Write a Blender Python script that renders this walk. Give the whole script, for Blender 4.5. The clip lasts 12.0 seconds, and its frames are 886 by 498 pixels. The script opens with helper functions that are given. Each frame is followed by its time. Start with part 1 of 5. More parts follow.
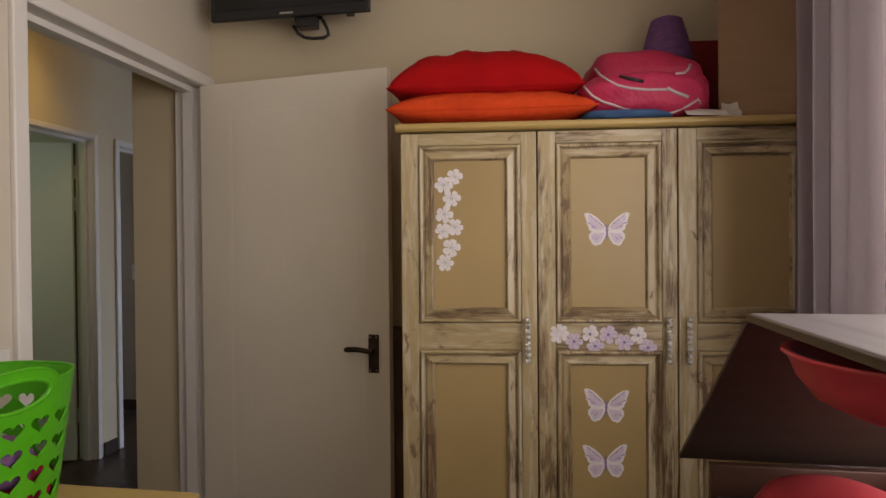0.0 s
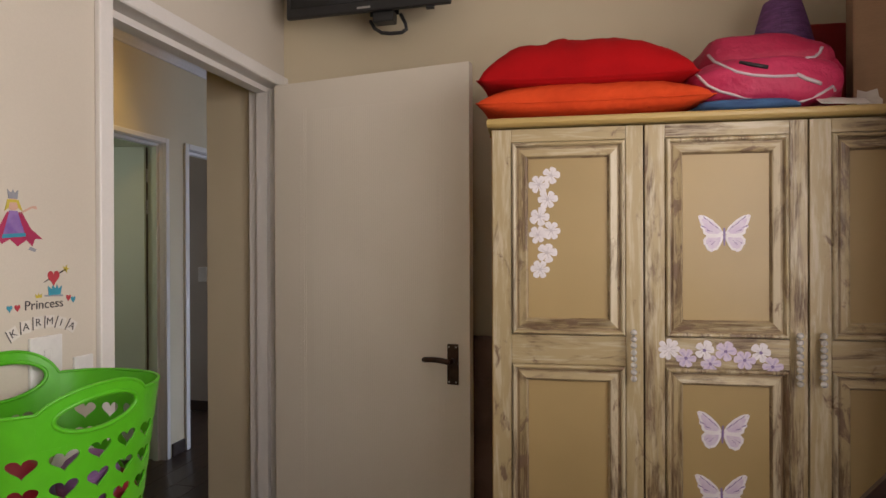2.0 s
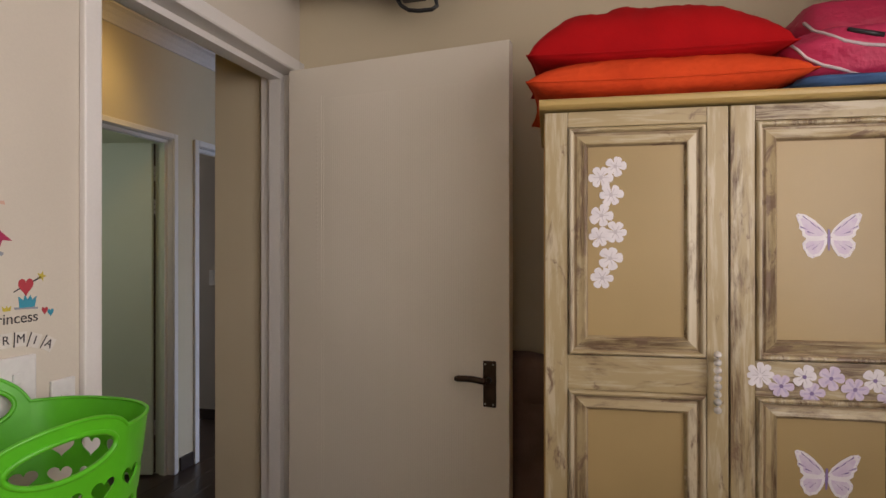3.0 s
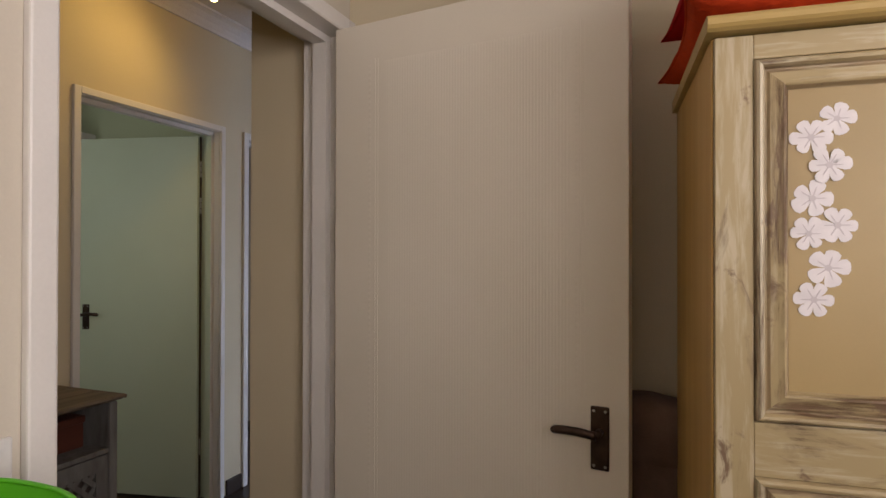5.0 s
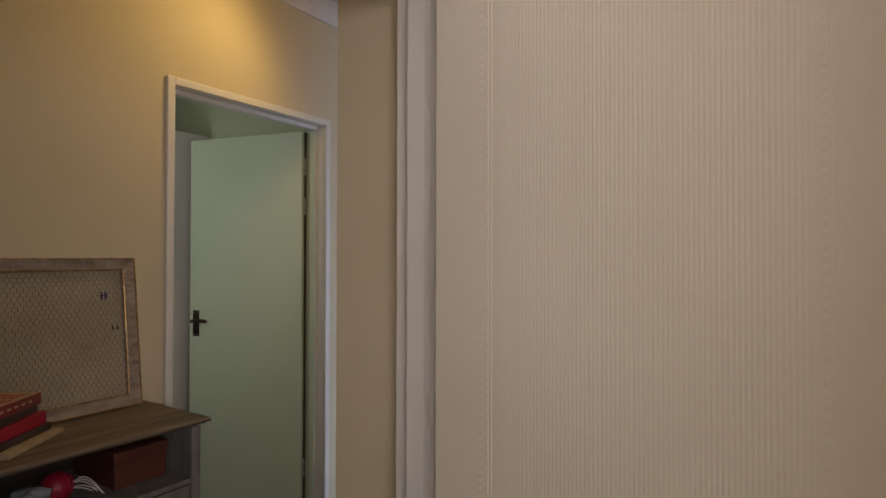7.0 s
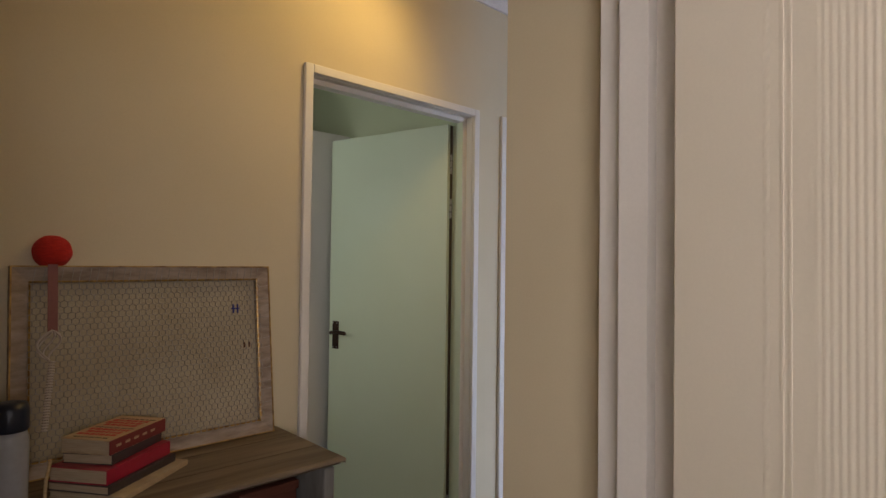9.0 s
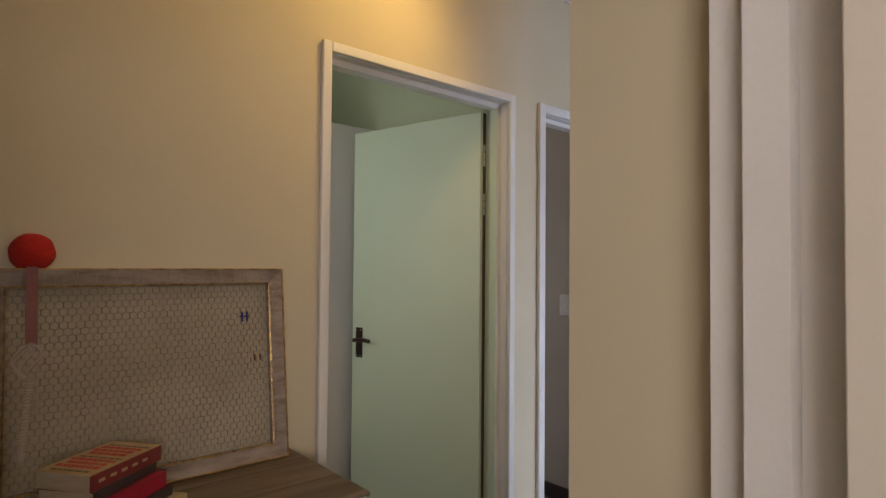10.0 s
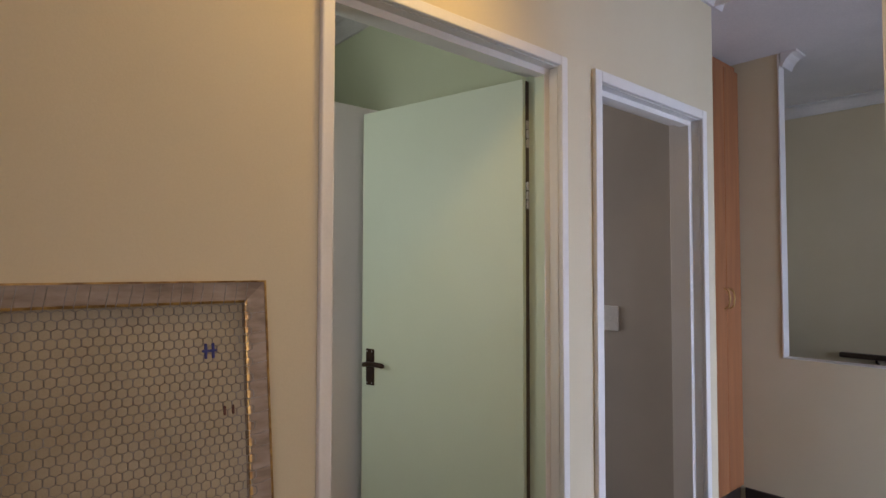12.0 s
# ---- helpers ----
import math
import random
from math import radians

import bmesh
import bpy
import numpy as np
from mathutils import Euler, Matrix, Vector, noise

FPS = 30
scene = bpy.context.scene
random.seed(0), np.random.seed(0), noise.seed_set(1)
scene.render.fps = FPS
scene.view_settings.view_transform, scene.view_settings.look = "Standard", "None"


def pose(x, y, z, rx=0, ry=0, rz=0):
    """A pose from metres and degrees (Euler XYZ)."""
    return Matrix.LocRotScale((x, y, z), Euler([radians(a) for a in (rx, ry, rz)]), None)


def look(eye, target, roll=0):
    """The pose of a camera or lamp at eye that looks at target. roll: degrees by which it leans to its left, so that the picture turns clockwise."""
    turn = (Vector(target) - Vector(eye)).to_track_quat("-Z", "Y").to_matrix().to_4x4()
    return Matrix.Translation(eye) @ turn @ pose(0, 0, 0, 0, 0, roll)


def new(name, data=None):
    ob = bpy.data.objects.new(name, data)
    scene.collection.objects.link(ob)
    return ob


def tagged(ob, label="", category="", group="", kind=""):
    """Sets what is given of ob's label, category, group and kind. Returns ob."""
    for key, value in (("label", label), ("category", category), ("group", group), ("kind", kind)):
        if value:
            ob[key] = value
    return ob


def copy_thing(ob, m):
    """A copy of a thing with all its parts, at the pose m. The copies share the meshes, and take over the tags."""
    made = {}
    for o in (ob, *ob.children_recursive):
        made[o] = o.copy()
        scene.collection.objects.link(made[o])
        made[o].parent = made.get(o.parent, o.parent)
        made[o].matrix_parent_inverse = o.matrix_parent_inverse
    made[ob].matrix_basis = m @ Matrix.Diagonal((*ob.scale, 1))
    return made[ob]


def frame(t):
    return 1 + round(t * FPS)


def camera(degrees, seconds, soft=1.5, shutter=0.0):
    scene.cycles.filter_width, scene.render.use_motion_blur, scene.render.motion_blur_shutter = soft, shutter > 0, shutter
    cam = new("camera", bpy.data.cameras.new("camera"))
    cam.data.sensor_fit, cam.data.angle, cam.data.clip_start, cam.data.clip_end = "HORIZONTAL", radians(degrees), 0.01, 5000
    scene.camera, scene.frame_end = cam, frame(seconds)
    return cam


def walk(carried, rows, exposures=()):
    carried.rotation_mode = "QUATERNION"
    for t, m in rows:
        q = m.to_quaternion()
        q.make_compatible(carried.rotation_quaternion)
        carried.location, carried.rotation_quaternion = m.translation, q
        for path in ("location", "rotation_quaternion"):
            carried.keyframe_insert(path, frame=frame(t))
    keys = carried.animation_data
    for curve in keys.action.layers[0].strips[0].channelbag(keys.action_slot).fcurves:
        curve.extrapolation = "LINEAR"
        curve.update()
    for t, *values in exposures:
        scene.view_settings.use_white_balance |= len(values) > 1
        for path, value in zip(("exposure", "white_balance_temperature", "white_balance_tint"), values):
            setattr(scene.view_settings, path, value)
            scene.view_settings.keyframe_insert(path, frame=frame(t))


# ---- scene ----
cam = camera(75.4, 12.0)
PATH = [
    (0, (-0.083, 0.352, 1.374), (-0.391, 2.328, 1.354), -0.5),
    (0.5, (-0.098, 0.342, 1.374), (-0.447, 2.312, 1.358), -0.4),
    (1, (-0.122, 0.346, 1.375), (-0.514, 2.308, 1.364), -0.3),
    (1.5, (-0.158, 0.387, 1.375), (-0.594, 2.339, 1.368), -0.3),
    (2, (-0.228, 0.453, 1.376), (-0.7, 2.397, 1.371), -0.2),
    (2.5, (-0.297, 0.558, 1.378), (-0.791, 2.496, 1.377), -0.1),
    (4.5, (-0.492, 0.984, 1.386), (-1.13, 2.879, 1.401), 0.1),
    (5, (-0.541, 1.091, 1.381), (-1.257, 2.959, 1.395), 0.1),
    (5.5, (-0.606, 1.208, 1.382), (-1.401, 3.043, 1.402), 0.2),
    (6, (-0.658, 1.307, 1.386), (-1.54, 3.102, 1.41), 0.2),
    (6.5, (-0.703, 1.4, 1.382), (-1.683, 3.143, 1.407), 0.1),
    (7, (-0.739, 1.501, 1.382), (-1.829, 3.179, 1.41), 0.1),
    (7.5, (-0.803, 1.571, 1.39), (-2.0, 3.173, 1.417), 0.2),
    (9.3, (-1.135, 1.806, 1.398), (-2.61, 3.156, 1.445), 0.5),
    (9.5, (-1.17, 1.835, 1.397), (-2.658, 3.169, 1.445), 0.3),
    (10, (-1.275, 1.903, 1.393), (-2.779, 3.22, 1.446), 0.5),
    (10.5, (-1.398, 1.964, 1.396), (-2.911, 3.271, 1.454), 0.5),
    (11, (-1.516, 2.025, 1.401), (-3.031, 3.329, 1.466), 0.4),
    (11.5, (-1.606, 2.09, 1.4), (-3.122, 3.393, 1.464), 0.3),
    (12, (-1.712, 2.159, 1.399), (-3.226, 3.463, 1.47), 0.1),
]
EXPOSURES = [(0, -0.72, 6450, 7), (0.5, -0.48, 6380, 7), (1.5, -0.30, 6250, 7), (2.5, -0.45, 6200, 8), (5, -0.30, 6300, 9), (6.5, -0.10, 6250, 8), (7.5, -0.08, 6200, 8), (9.5, 0.32, 6200, 8), (10.5, 0.50, 6150, 9), (12, 0.64, 6000, 12)]
walk(cam, [(t, look(eye, target, roll)) for t, eye, target, roll in PATH], EXPOSURES)

# ---- light ----
world = bpy.data.worlds.new("world")
scene.world = world
world.use_nodes = True
wn = world.node_tree.nodes
sky = wn.new("ShaderNodeTexSky")
sky.sky_type, sky.sun_disc, sky.sun_elevation, sky.sun_rotation = "NISHITA", False, radians(50), radians(-50)
world.node_tree.links.new(sky.outputs[0], wn["Background"].inputs[0])
wn["Background"].inputs[1].default_value = 0.1
sun = new("sun", bpy.data.lights.new("sun", "SUN"))
sun.data.energy, sun.data.angle, sun.data.color = 3.0, radians(0.5), (1.0, 0.95, 0.88)
sun.matrix_world = look((-6, 5, 9), (0, 0, 0))


def window_light(name, place, target, wide, high, watts, colour):
    """Sky light in a window's opening."""
    lamp = new(name, bpy.data.lights.new(name, "AREA"))
    lamp.data.shape, lamp.data.size, lamp.data.size_y = "RECTANGLE", wide, high
    lamp.data.energy, lamp.data.color = watts, colour
    lamp.matrix_world = look(place, target)
    return lamp


window_light("bedroom_daylight", (0.86, 0.46, 1.6), (-2, 0.46, 1.45), 2.75, 1.28, 85, (1.0, 0.87, 0.81))
window_light("landing_daylight", (0.34, 5.02, 0.95), (-3, 3.3, -0.9), 1.25, 1.5, 53, (0.70, 0.78, 1.0))
# fill lamp added for the green room, behind a wall out of view
window_light("bathroom_daylight", (-3.42, 1.88, 1.7), (-3.42, 4, 3.0), 0.6, 1.1, 4.0, (0.97, 0.97, 0.88))
# fill lamp added to brighten the second room
window_light("store_daylight", (-5.86, 4.22, 1.6), (-3, 4.22, 1.2), 0.7, 1.2, 16, (1.0, 0.93, 0.9))
spot = new("ceiling_spot_light", bpy.data.lights.new("ceiling_spot_light", "SPOT"))
spot.data.energy, spot.data.color, spot.data.spot_size, spot.data.spot_blend = 11.0, (1.0, 0.64, 0.22), radians(172), 0.7
spot.data.shadow_soft_size = 0.13
spot.matrix_world = look((-2.42, 3.12, 2.50), (-2.85, 2.32, 1.60))
bulb_glow = new("ceiling_bulb_light", bpy.data.lights.new("ceiling_bulb_light", "POINT"))
bulb_glow.data.energy, bulb_glow.data.color, bulb_glow.data.shadow_soft_size = 2.0, (1.0, 0.60, 0.20), 0.03
bulb_glow.matrix_world = pose(-2.42, 3.11, 2.49)


# ---- materials ----
def mat(name, colour, rough=0.6, colour2=None, scale=5.0, stretch=(1, 1, 1), fine=60.0, bump=0.08, metal=0.0,
        spread=(0.35, 0.65), coat=0.0, spec=0.5, grain=0.22):
    """A surface that drifts between two colours, with fine relief."""
    m = bpy.data.materials.new(name)
    m.use_nodes = True
    n, l = m.node_tree.nodes, m.node_tree.links
    b = n["Principled BSDF"]
    colour2 = colour2 or tuple(c * 0.88 for c in colour)
    tc, mp = n.new("ShaderNodeTexCoord"), n.new("ShaderNodeMapping")
    mp.inputs["Scale"].default_value = stretch
    l.new(tc.outputs["Object"], mp.inputs[0])
    big, small = n.new("ShaderNodeTexNoise"), n.new("ShaderNodeTexNoise")
    big.inputs["Scale"].default_value, big.inputs["Detail"].default_value = scale, 5
    small.inputs["Scale"].default_value, small.inputs["Detail"].default_value = fine, 3
    l.new(mp.outputs[0], big.inputs[0])
    l.new(mp.outputs[0], small.inputs[0])
    ramp = n.new("ShaderNodeValToRGB")
    ramp.color_ramp.elements[0].position, ramp.color_ramp.elements[1].position = spread
    ramp.color_ramp.elements[0].color, ramp.color_ramp.elements[1].color = (*colour2, 1), (*colour, 1)
    l.new(big.outputs["Fac"], ramp.inputs[0])
    mix = n.new("ShaderNodeMix")
    mix.data_type, mix.blend_type = "RGBA", "MULTIPLY"
    mix.inputs[0].default_value = grain
    l.new(ramp.outputs[0], mix.inputs[6])
    l.new(small.outputs["Fac"], mix.inputs[7])
    l.new(mix.outputs[2], b.inputs["Base Color"])
    b.inputs["Roughness"].default_value, b.inputs["Metallic"].default_value = rough, metal
    b.inputs["Coat Weight"].default_value, b.inputs["Specular IOR Level"].default_value = coat, spec
    if bump:
        bp = n.new("ShaderNodeBump")
        bp.inputs["Strength"].default_value, bp.inputs["Distance"].default_value = bump, 0.004
        l.new(small.outputs["Fac"], bp.inputs["Height"])
        l.new(bp.outputs[0], b.inputs["Normal"])
    return m


def distressed(name, paint, along, dark=0.5, pale=0.55, blot=0.60):
    """Cream paint brushed over dark wood and rubbed back, streaked along one axis."""
    m = bpy.data.materials.new(name)
    m.use_nodes = True
    n, l = m.node_tree.nodes, m.node_tree.links
    b = n["Principled BSDF"]
    tc = n.new("ShaderNodeTexCoord")

    def streaks(size, scale, detail, lo, hi, warp=0.0):
        mp, t = n.new("ShaderNodeMapping"), n.new("ShaderNodeTexNoise")
        mp.inputs["Scale"].default_value = [size if a == along else 1.0 for a in "xyz"]
        l.new(tc.outputs["Object"], mp.inputs[0])
        l.new(mp.outputs[0], t.inputs[0])
        t.inputs["Scale"].default_value, t.inputs["Detail"].default_value, t.inputs["Roughness"].default_value = scale, detail, 0.65
        t.inputs["Distortion"].default_value = warp
        r = n.new("ShaderNodeMapRange")
        r.inputs[1].default_value, r.inputs[2].default_value = lo, hi
        l.new(t.outputs["Fac"], r.inputs[0])
        return r.outputs[0]

    def blend(a, c, fac):
        mx = n.new("ShaderNodeMix")
        mx.data_type = "RGBA"
        l.new(fac, mx.inputs[0])
        if isinstance(a, tuple):
            mx.inputs[6].default_value = (*a, 1)
        else:
            l.new(a, mx.inputs[6])
        mx.inputs[7].default_value = (*c, 1)
        return mx.outputs[2]

    def times(a, c):
        mt = n.new("ShaderNodeMath")
        mt.operation = "MULTIPLY"
        l.new(a, mt.inputs[0])
        l.new(c, mt.inputs[1])
        return mt.outputs[0]

    white = streaks(0.10, 62, 6, pale - 0.04, pale + 0.10, 0.4)
    brown = times(streaks(0.05, 135, 7, 0.36, 0.56, 1.2), streaks(0.26, 15, 7, dark, dark + 0.12, 0.6))
    smear = streaks(0.10, 34, 9, dark + 0.10, dark + 0.20, 0.8)
    knots = streaks(0.60, 16, 7, blot, blot + 0.07, 0.8)
    c = blend(paint, (0.48, 0.41, 0.28), white)
    c = blend(c, (0.22, 0.155, 0.09), smear)
    c = blend(c, (0.115, 0.068, 0.034), brown)
    c = blend(c, (0.17, 0.11, 0.068), knots)
    l.new(c, b.inputs["Base Color"])
    b.inputs["Roughness"].default_value = 0.38
    bp = n.new("ShaderNodeBump")
    bp.inputs["Strength"].default_value, bp.inputs["Distance"].default_value, bp.invert = 0.25, 0.002, True
    l.new(brown, bp.inputs["Height"])
    l.new(bp.outputs[0], b.inputs["Normal"])
    return m


def glass(name, colour=(1, 1, 1), rough=0.0, ior=1.45):
    m = bpy.data.materials.new(name)
    m.use_nodes = True
    b = m.node_tree.nodes["Principled BSDF"]
    b.inputs["Base Color"].default_value = (*colour, 1)
    b.inputs["Roughness"].default_value, b.inputs["IOR"].default_value, b.inputs["Transmission Weight"].default_value = rough, ior, 1.0
    return m


PLASTER = mat("cream_wall_paint", (0.60, 0.548, 0.462), 0.75, (0.575, 0.522, 0.436), 2.0, fine=240, bump=0.06, grain=0.08)
PLASTER_Y = mat("yellow_cream_wall_paint", (0.60, 0.525, 0.375), 0.75, (0.57, 0.495, 0.345), 2.0, fine=240, bump=0.06, grain=0.08)
GREEN_WALL = mat("green_wall_paint", (0.66, 0.70, 0.50), 0.75, (0.63, 0.67, 0.47), 2.0, fine=240, bump=0.05, grain=0.08)
GREY_WALL = mat("taupe_wall_paint", (0.46, 0.42, 0.37), 0.75, None, 2.0, fine=240, bump=0.05, grain=0.08)
CEILING = mat("ceiling_paint", (0.76, 0.73, 0.72), 0.85, None, 2.0, fine=120, bump=0.08)
TRIM = mat("white_trim_paint", (0.73, 0.705, 0.68), 0.42, (0.70, 0.67, 0.635), 3.0, fine=160, bump=0.04, grain=0.08)
LEAF = mat("cream_door_paint", (0.757, 0.703, 0.606), 0.5, (0.727, 0.673, 0.572), 2.5, fine=260, bump=0.03, grain=0.06)
GREEN_LEAF = mat("pale_green_door_paint", (0.605, 0.675, 0.53), 0.45, (0.575, 0.645, 0.50), 2.0, fine=220, bump=0.03, grain=0.06)
FLOOR = mat("dark_laminate", (0.060, 0.038, 0.028), 0.28, (0.035, 0.022, 0.017), 12, (1, 0.08, 1), 90, 0.05)
SKIRT = mat("dark_brown_skirting", (0.045, 0.03, 0.024), 0.4, None, 8, (1, 0.1, 1))
BRONZE = mat("dark_bronze", (0.075, 0.045, 0.032), 0.38, (0.04, 0.025, 0.02), 30, metal=0.75)
BRASS = mat("brass", (0.75, 0.55, 0.25), 0.3, None, 30, metal=1.0)
STEEL = mat("worn_steel", (0.55, 0.53, 0.5), 0.35, None, 40, metal=1.0)
BLACK = mat("black_plastic", (0.012, 0.012, 0.013), 0.4, None, 20)
SCREEN = mat("tv_screen", (0.006, 0.006, 0.007), 0.12, None, 5, bump=0.0)
PINE = mat("yellow_pine", (0.63, 0.40, 0.13), 0.42, (0.52, 0.30, 0.08), 6, (3, 3, 0.12), 60, 0.06)
PINE_X = mat("varnished_pine", (0.55, 0.41, 0.155), 0.4, (0.46, 0.32, 0.11), 6, (0.15, 3, 3), 60, 0.06)
CREAM = (0.375, 0.295, 0.158)
PANEL = mat("tan_panel_paint", (0.38, 0.275, 0.122), 0.42, (0.34, 0.245, 0.108), 3, fine=420, bump=0.02, grain=0.06)
STILE = distressed("distressed_stile", CREAM, "z", 0.58, 0.52, 0.60)
STILE_DARK = distressed("heavily_distressed_stile", CREAM, "z", 0.45, 0.50)
RAIL = distressed("distressed_rail", CREAM, "x", 0.51, 0.55)
RAIL_DARK = distressed("heavily_distressed_rail", CREAM, "x", 0.46, 0.5)
# rubbed paint by side: browner left and below, paler on the right
MOULD_Z = distressed("dark_left_moulding", CREAM, "z", 0.45, 0.58, 0.53)
MOULD_X = distressed("dark_lower_moulding", CREAM, "x", 0.46, 0.54, 0.52)
MOULD_PALE = distressed("pale_right_moulding", (0.46, 0.385, 0.26), "z", 0.52, 0.40, 0.60)
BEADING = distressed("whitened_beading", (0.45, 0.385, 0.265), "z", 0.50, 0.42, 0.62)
# groove strips get a darker base tone than the mouldings
GROOVE_Z = distressed("dark_streaked_groove", (0.33, 0.25, 0.145), "z", 0.47, 0.58, 0.56)
GROOVE_X = distressed("dark_streaked_cross_groove", (0.33, 0.25, 0.145), "x", 0.47, 0.58, 0.56)
BEAD = glass("crystal", (0.92, 0.91, 0.91), 0.06, 1.5)
BEAD.node_tree.nodes["Principled BSDF"].inputs["Transmission Weight"].default_value = 0.68
PANE = glass("window_pane")
WHITE_DECAL = mat("white_sticker", (0.80, 0.76, 0.78), 0.5, (0.74, 0.70, 0.73), 40)
LILAC_DECAL = mat("lilac_sticker", (0.58, 0.47, 0.63), 0.5, (0.70, 0.62, 0.72), 60)
GREY_DECAL = mat("grey_sticker_line", (0.54, 0.49, 0.52), 0.5, (0.6, 0.55, 0.58), 60)
PURPLE_DECAL = mat("violet_sticker", (0.24, 0.17, 0.36), 0.5)
VIOLET_VEIN = mat("pale_violet_sticker", (0.46, 0.38, 0.58), 0.5, (0.58, 0.51, 0.66), 90)
RED = mat("red_cushion_cloth", (0.40, 0.003, 0.005), 0.9, (0.34, 0.002, 0.004), 8, fine=260, bump=0.25, spec=0.15)
BAGRED = mat("red_paper", (0.30, 0.014, 0.012), 0.6, (0.25, 0.01, 0.01), 6)
ORANGE = mat("orange_cushion_cloth", (0.67, 0.070, 0.015), 0.9, (0.58, 0.055, 0.012), 8, fine=36, bump=0.5, spec=0.15)
PINK = mat("pink_nylon", (0.45, 0.014, 0.066), 0.6, (0.38, 0.010, 0.055), 8, fine=34, bump=1.0)
CORAL = mat("coral_nylon", (0.55, 0.025, 0.10), 0.6, None, 8, fine=40, bump=1.0)
for cloth, depth in ((PINK, 0.007), (CORAL, 0.007), (ORANGE, 0.012)):
    cloth.node_tree.nodes["Bump"].inputs["Distance"].default_value = depth
PIPING = mat("pale_grey_piping", (0.62, 0.52, 0.55), 0.6)
BLUE = mat("blue_cloth", (0.05, 0.12, 0.26), 0.85, (0.035, 0.08, 0.2), 14, fine=200, bump=0.2)
PURPLE = mat("purple_straw", (0.26, 0.11, 0.31), 0.7, (0.16, 0.065, 0.20), 30, (1, 1, 3), 120, 0.3)
PAPER = mat("white_paper", (0.74, 0.70, 0.64), 0.7, None, 10)
CARD = mat("brown_cardboard", (0.33, 0.205, 0.115), 0.85, (0.29, 0.18, 0.10), 3, (1, 1, 6), 60, 0.08)
CURTAIN = mat("mauve_curtain", (0.42, 0.365, 0.38), 0.85, (0.35, 0.295, 0.31), 4, (1, 1, 0.3), 300, 0.15)
n_, l_ = CURTAIN.node_tree.nodes, CURTAIN.node_tree.links
thin, both = n_.new("ShaderNodeBsdfTranslucent"), n_.new("ShaderNodeMixShader")
thin.inputs[0].default_value = (0.45, 0.40, 0.42, 1)
both.inputs[0].default_value = 0.38
l_.new(n_["Principled BSDF"].outputs[0], both.inputs[1])
l_.new(thin.outputs[0], both.inputs[2])
l_.new(both.outputs[0], n_["Material Output"].inputs[0])
LIME = mat("lime_plastic", (0.10, 0.47, 0.012), 0.35, (0.09, 0.43, 0.01), 4, fine=40, bump=0.03)
DARKWOOD = mat("dark_stained_board", (0.075, 0.045, 0.036), 0.5, (0.055, 0.033, 0.027), 8, (0.2, 3, 3), 60, 0.06)
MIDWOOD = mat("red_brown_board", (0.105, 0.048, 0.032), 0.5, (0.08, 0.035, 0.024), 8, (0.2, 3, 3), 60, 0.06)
GREYWASH = mat("grey_washed_wood", (0.27, 0.25, 0.26), 0.36, (0.15, 0.13, 0.135), 6, (4, 0.25, 4), 60, 0.1)
WORN_EDGE = mat("worn_wooden_edge", (0.19, 0.14, 0.085), 0.55, (0.075, 0.05, 0.03), 9, (3, 0.12, 6), 70, 0.15)
HOTPINK = mat("coral_pink_plastic", (0.72, 0.075, 0.10), 0.4, None, 4, fine=40, bump=0.03)
WEATHERED = mat("weathered_grey_wood", (0.20, 0.155, 0.115), 0.6, (0.105, 0.075, 0.052), 7, (5, 0.35, 5), 50, 0.15)
GREYPAINT = mat("grey_chalk_paint", (0.20, 0.195, 0.185), 0.7, (0.13, 0.12, 0.11), 12, (2, 2, 0.5), 50, 0.12)
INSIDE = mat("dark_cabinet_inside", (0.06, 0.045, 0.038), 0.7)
OXBLOOD = mat("red_brown_box_wood", (0.115, 0.033, 0.019), 0.5, (0.08, 0.022, 0.013), 6, (3, 0.3, 3))
LINEN = mat("hessian_backing", (0.50, 0.43, 0.315), 0.9, (0.41, 0.345, 0.245), 5, fine=300, bump=0.3)
WIRE = mat("galvanised_wire", (0.38, 0.36, 0.34), 0.42, (0.25, 0.225, 0.20), 50, metal=0.45)
WHITEWASH = mat("whitewashed_frame", (0.38, 0.305, 0.25), 0.6, (0.22, 0.16, 0.12), 25, (2, 0.5, 2), 60, 0.25)
GILT = mat("rubbed_gilt", (0.52, 0.33, 0.11), 0.42, (0.23, 0.13, 0.05), 45, metal=0.65)
YARN = mat("red_wool", (0.55, 0.02, 0.012), 0.95, (0.42, 0.012, 0.01), 60, (1, 1, 4), 200, 0.6)
RIBBON = mat("dusty_pink_ribbon", (0.24, 0.09, 0.085), 0.7)
CREAMWIRE = mat("pale_wire", (0.55, 0.47, 0.42), 0.5)
NAVY = mat("navy_plastic", (0.008, 0.012, 0.03), 0.4)
CLEAR = mat("cloudy_plastic", (0.35, 0.36, 0.40), 0.25, None, 10)
BOOKRED = mat("red_book_cover", (0.19, 0.022, 0.022), 0.4, None, 10)
BOOKPINK = mat("crimson_book_cover", (0.36, 0.013, 0.04), 0.35, None, 10)
BOOKDARK = mat("dark_book_cover", (0.05, 0.035, 0.035), 0.4)
BOOKCREAM = mat("cream_book_cover", (0.50, 0.38, 0.23), 0.45, (0.42, 0.30, 0.18), 20)
PAGES = mat("book_pages", (0.46, 0.38, 0.27), 0.85, (0.36, 0.28, 0.19), 20, (1, 1, 30), 60, 0.2)
INK = mat("dark_ink", (0.06, 0.05, 0.055), 0.6)
INKRED = mat("red_ink", (0.50, 0.05, 0.07), 0.6)
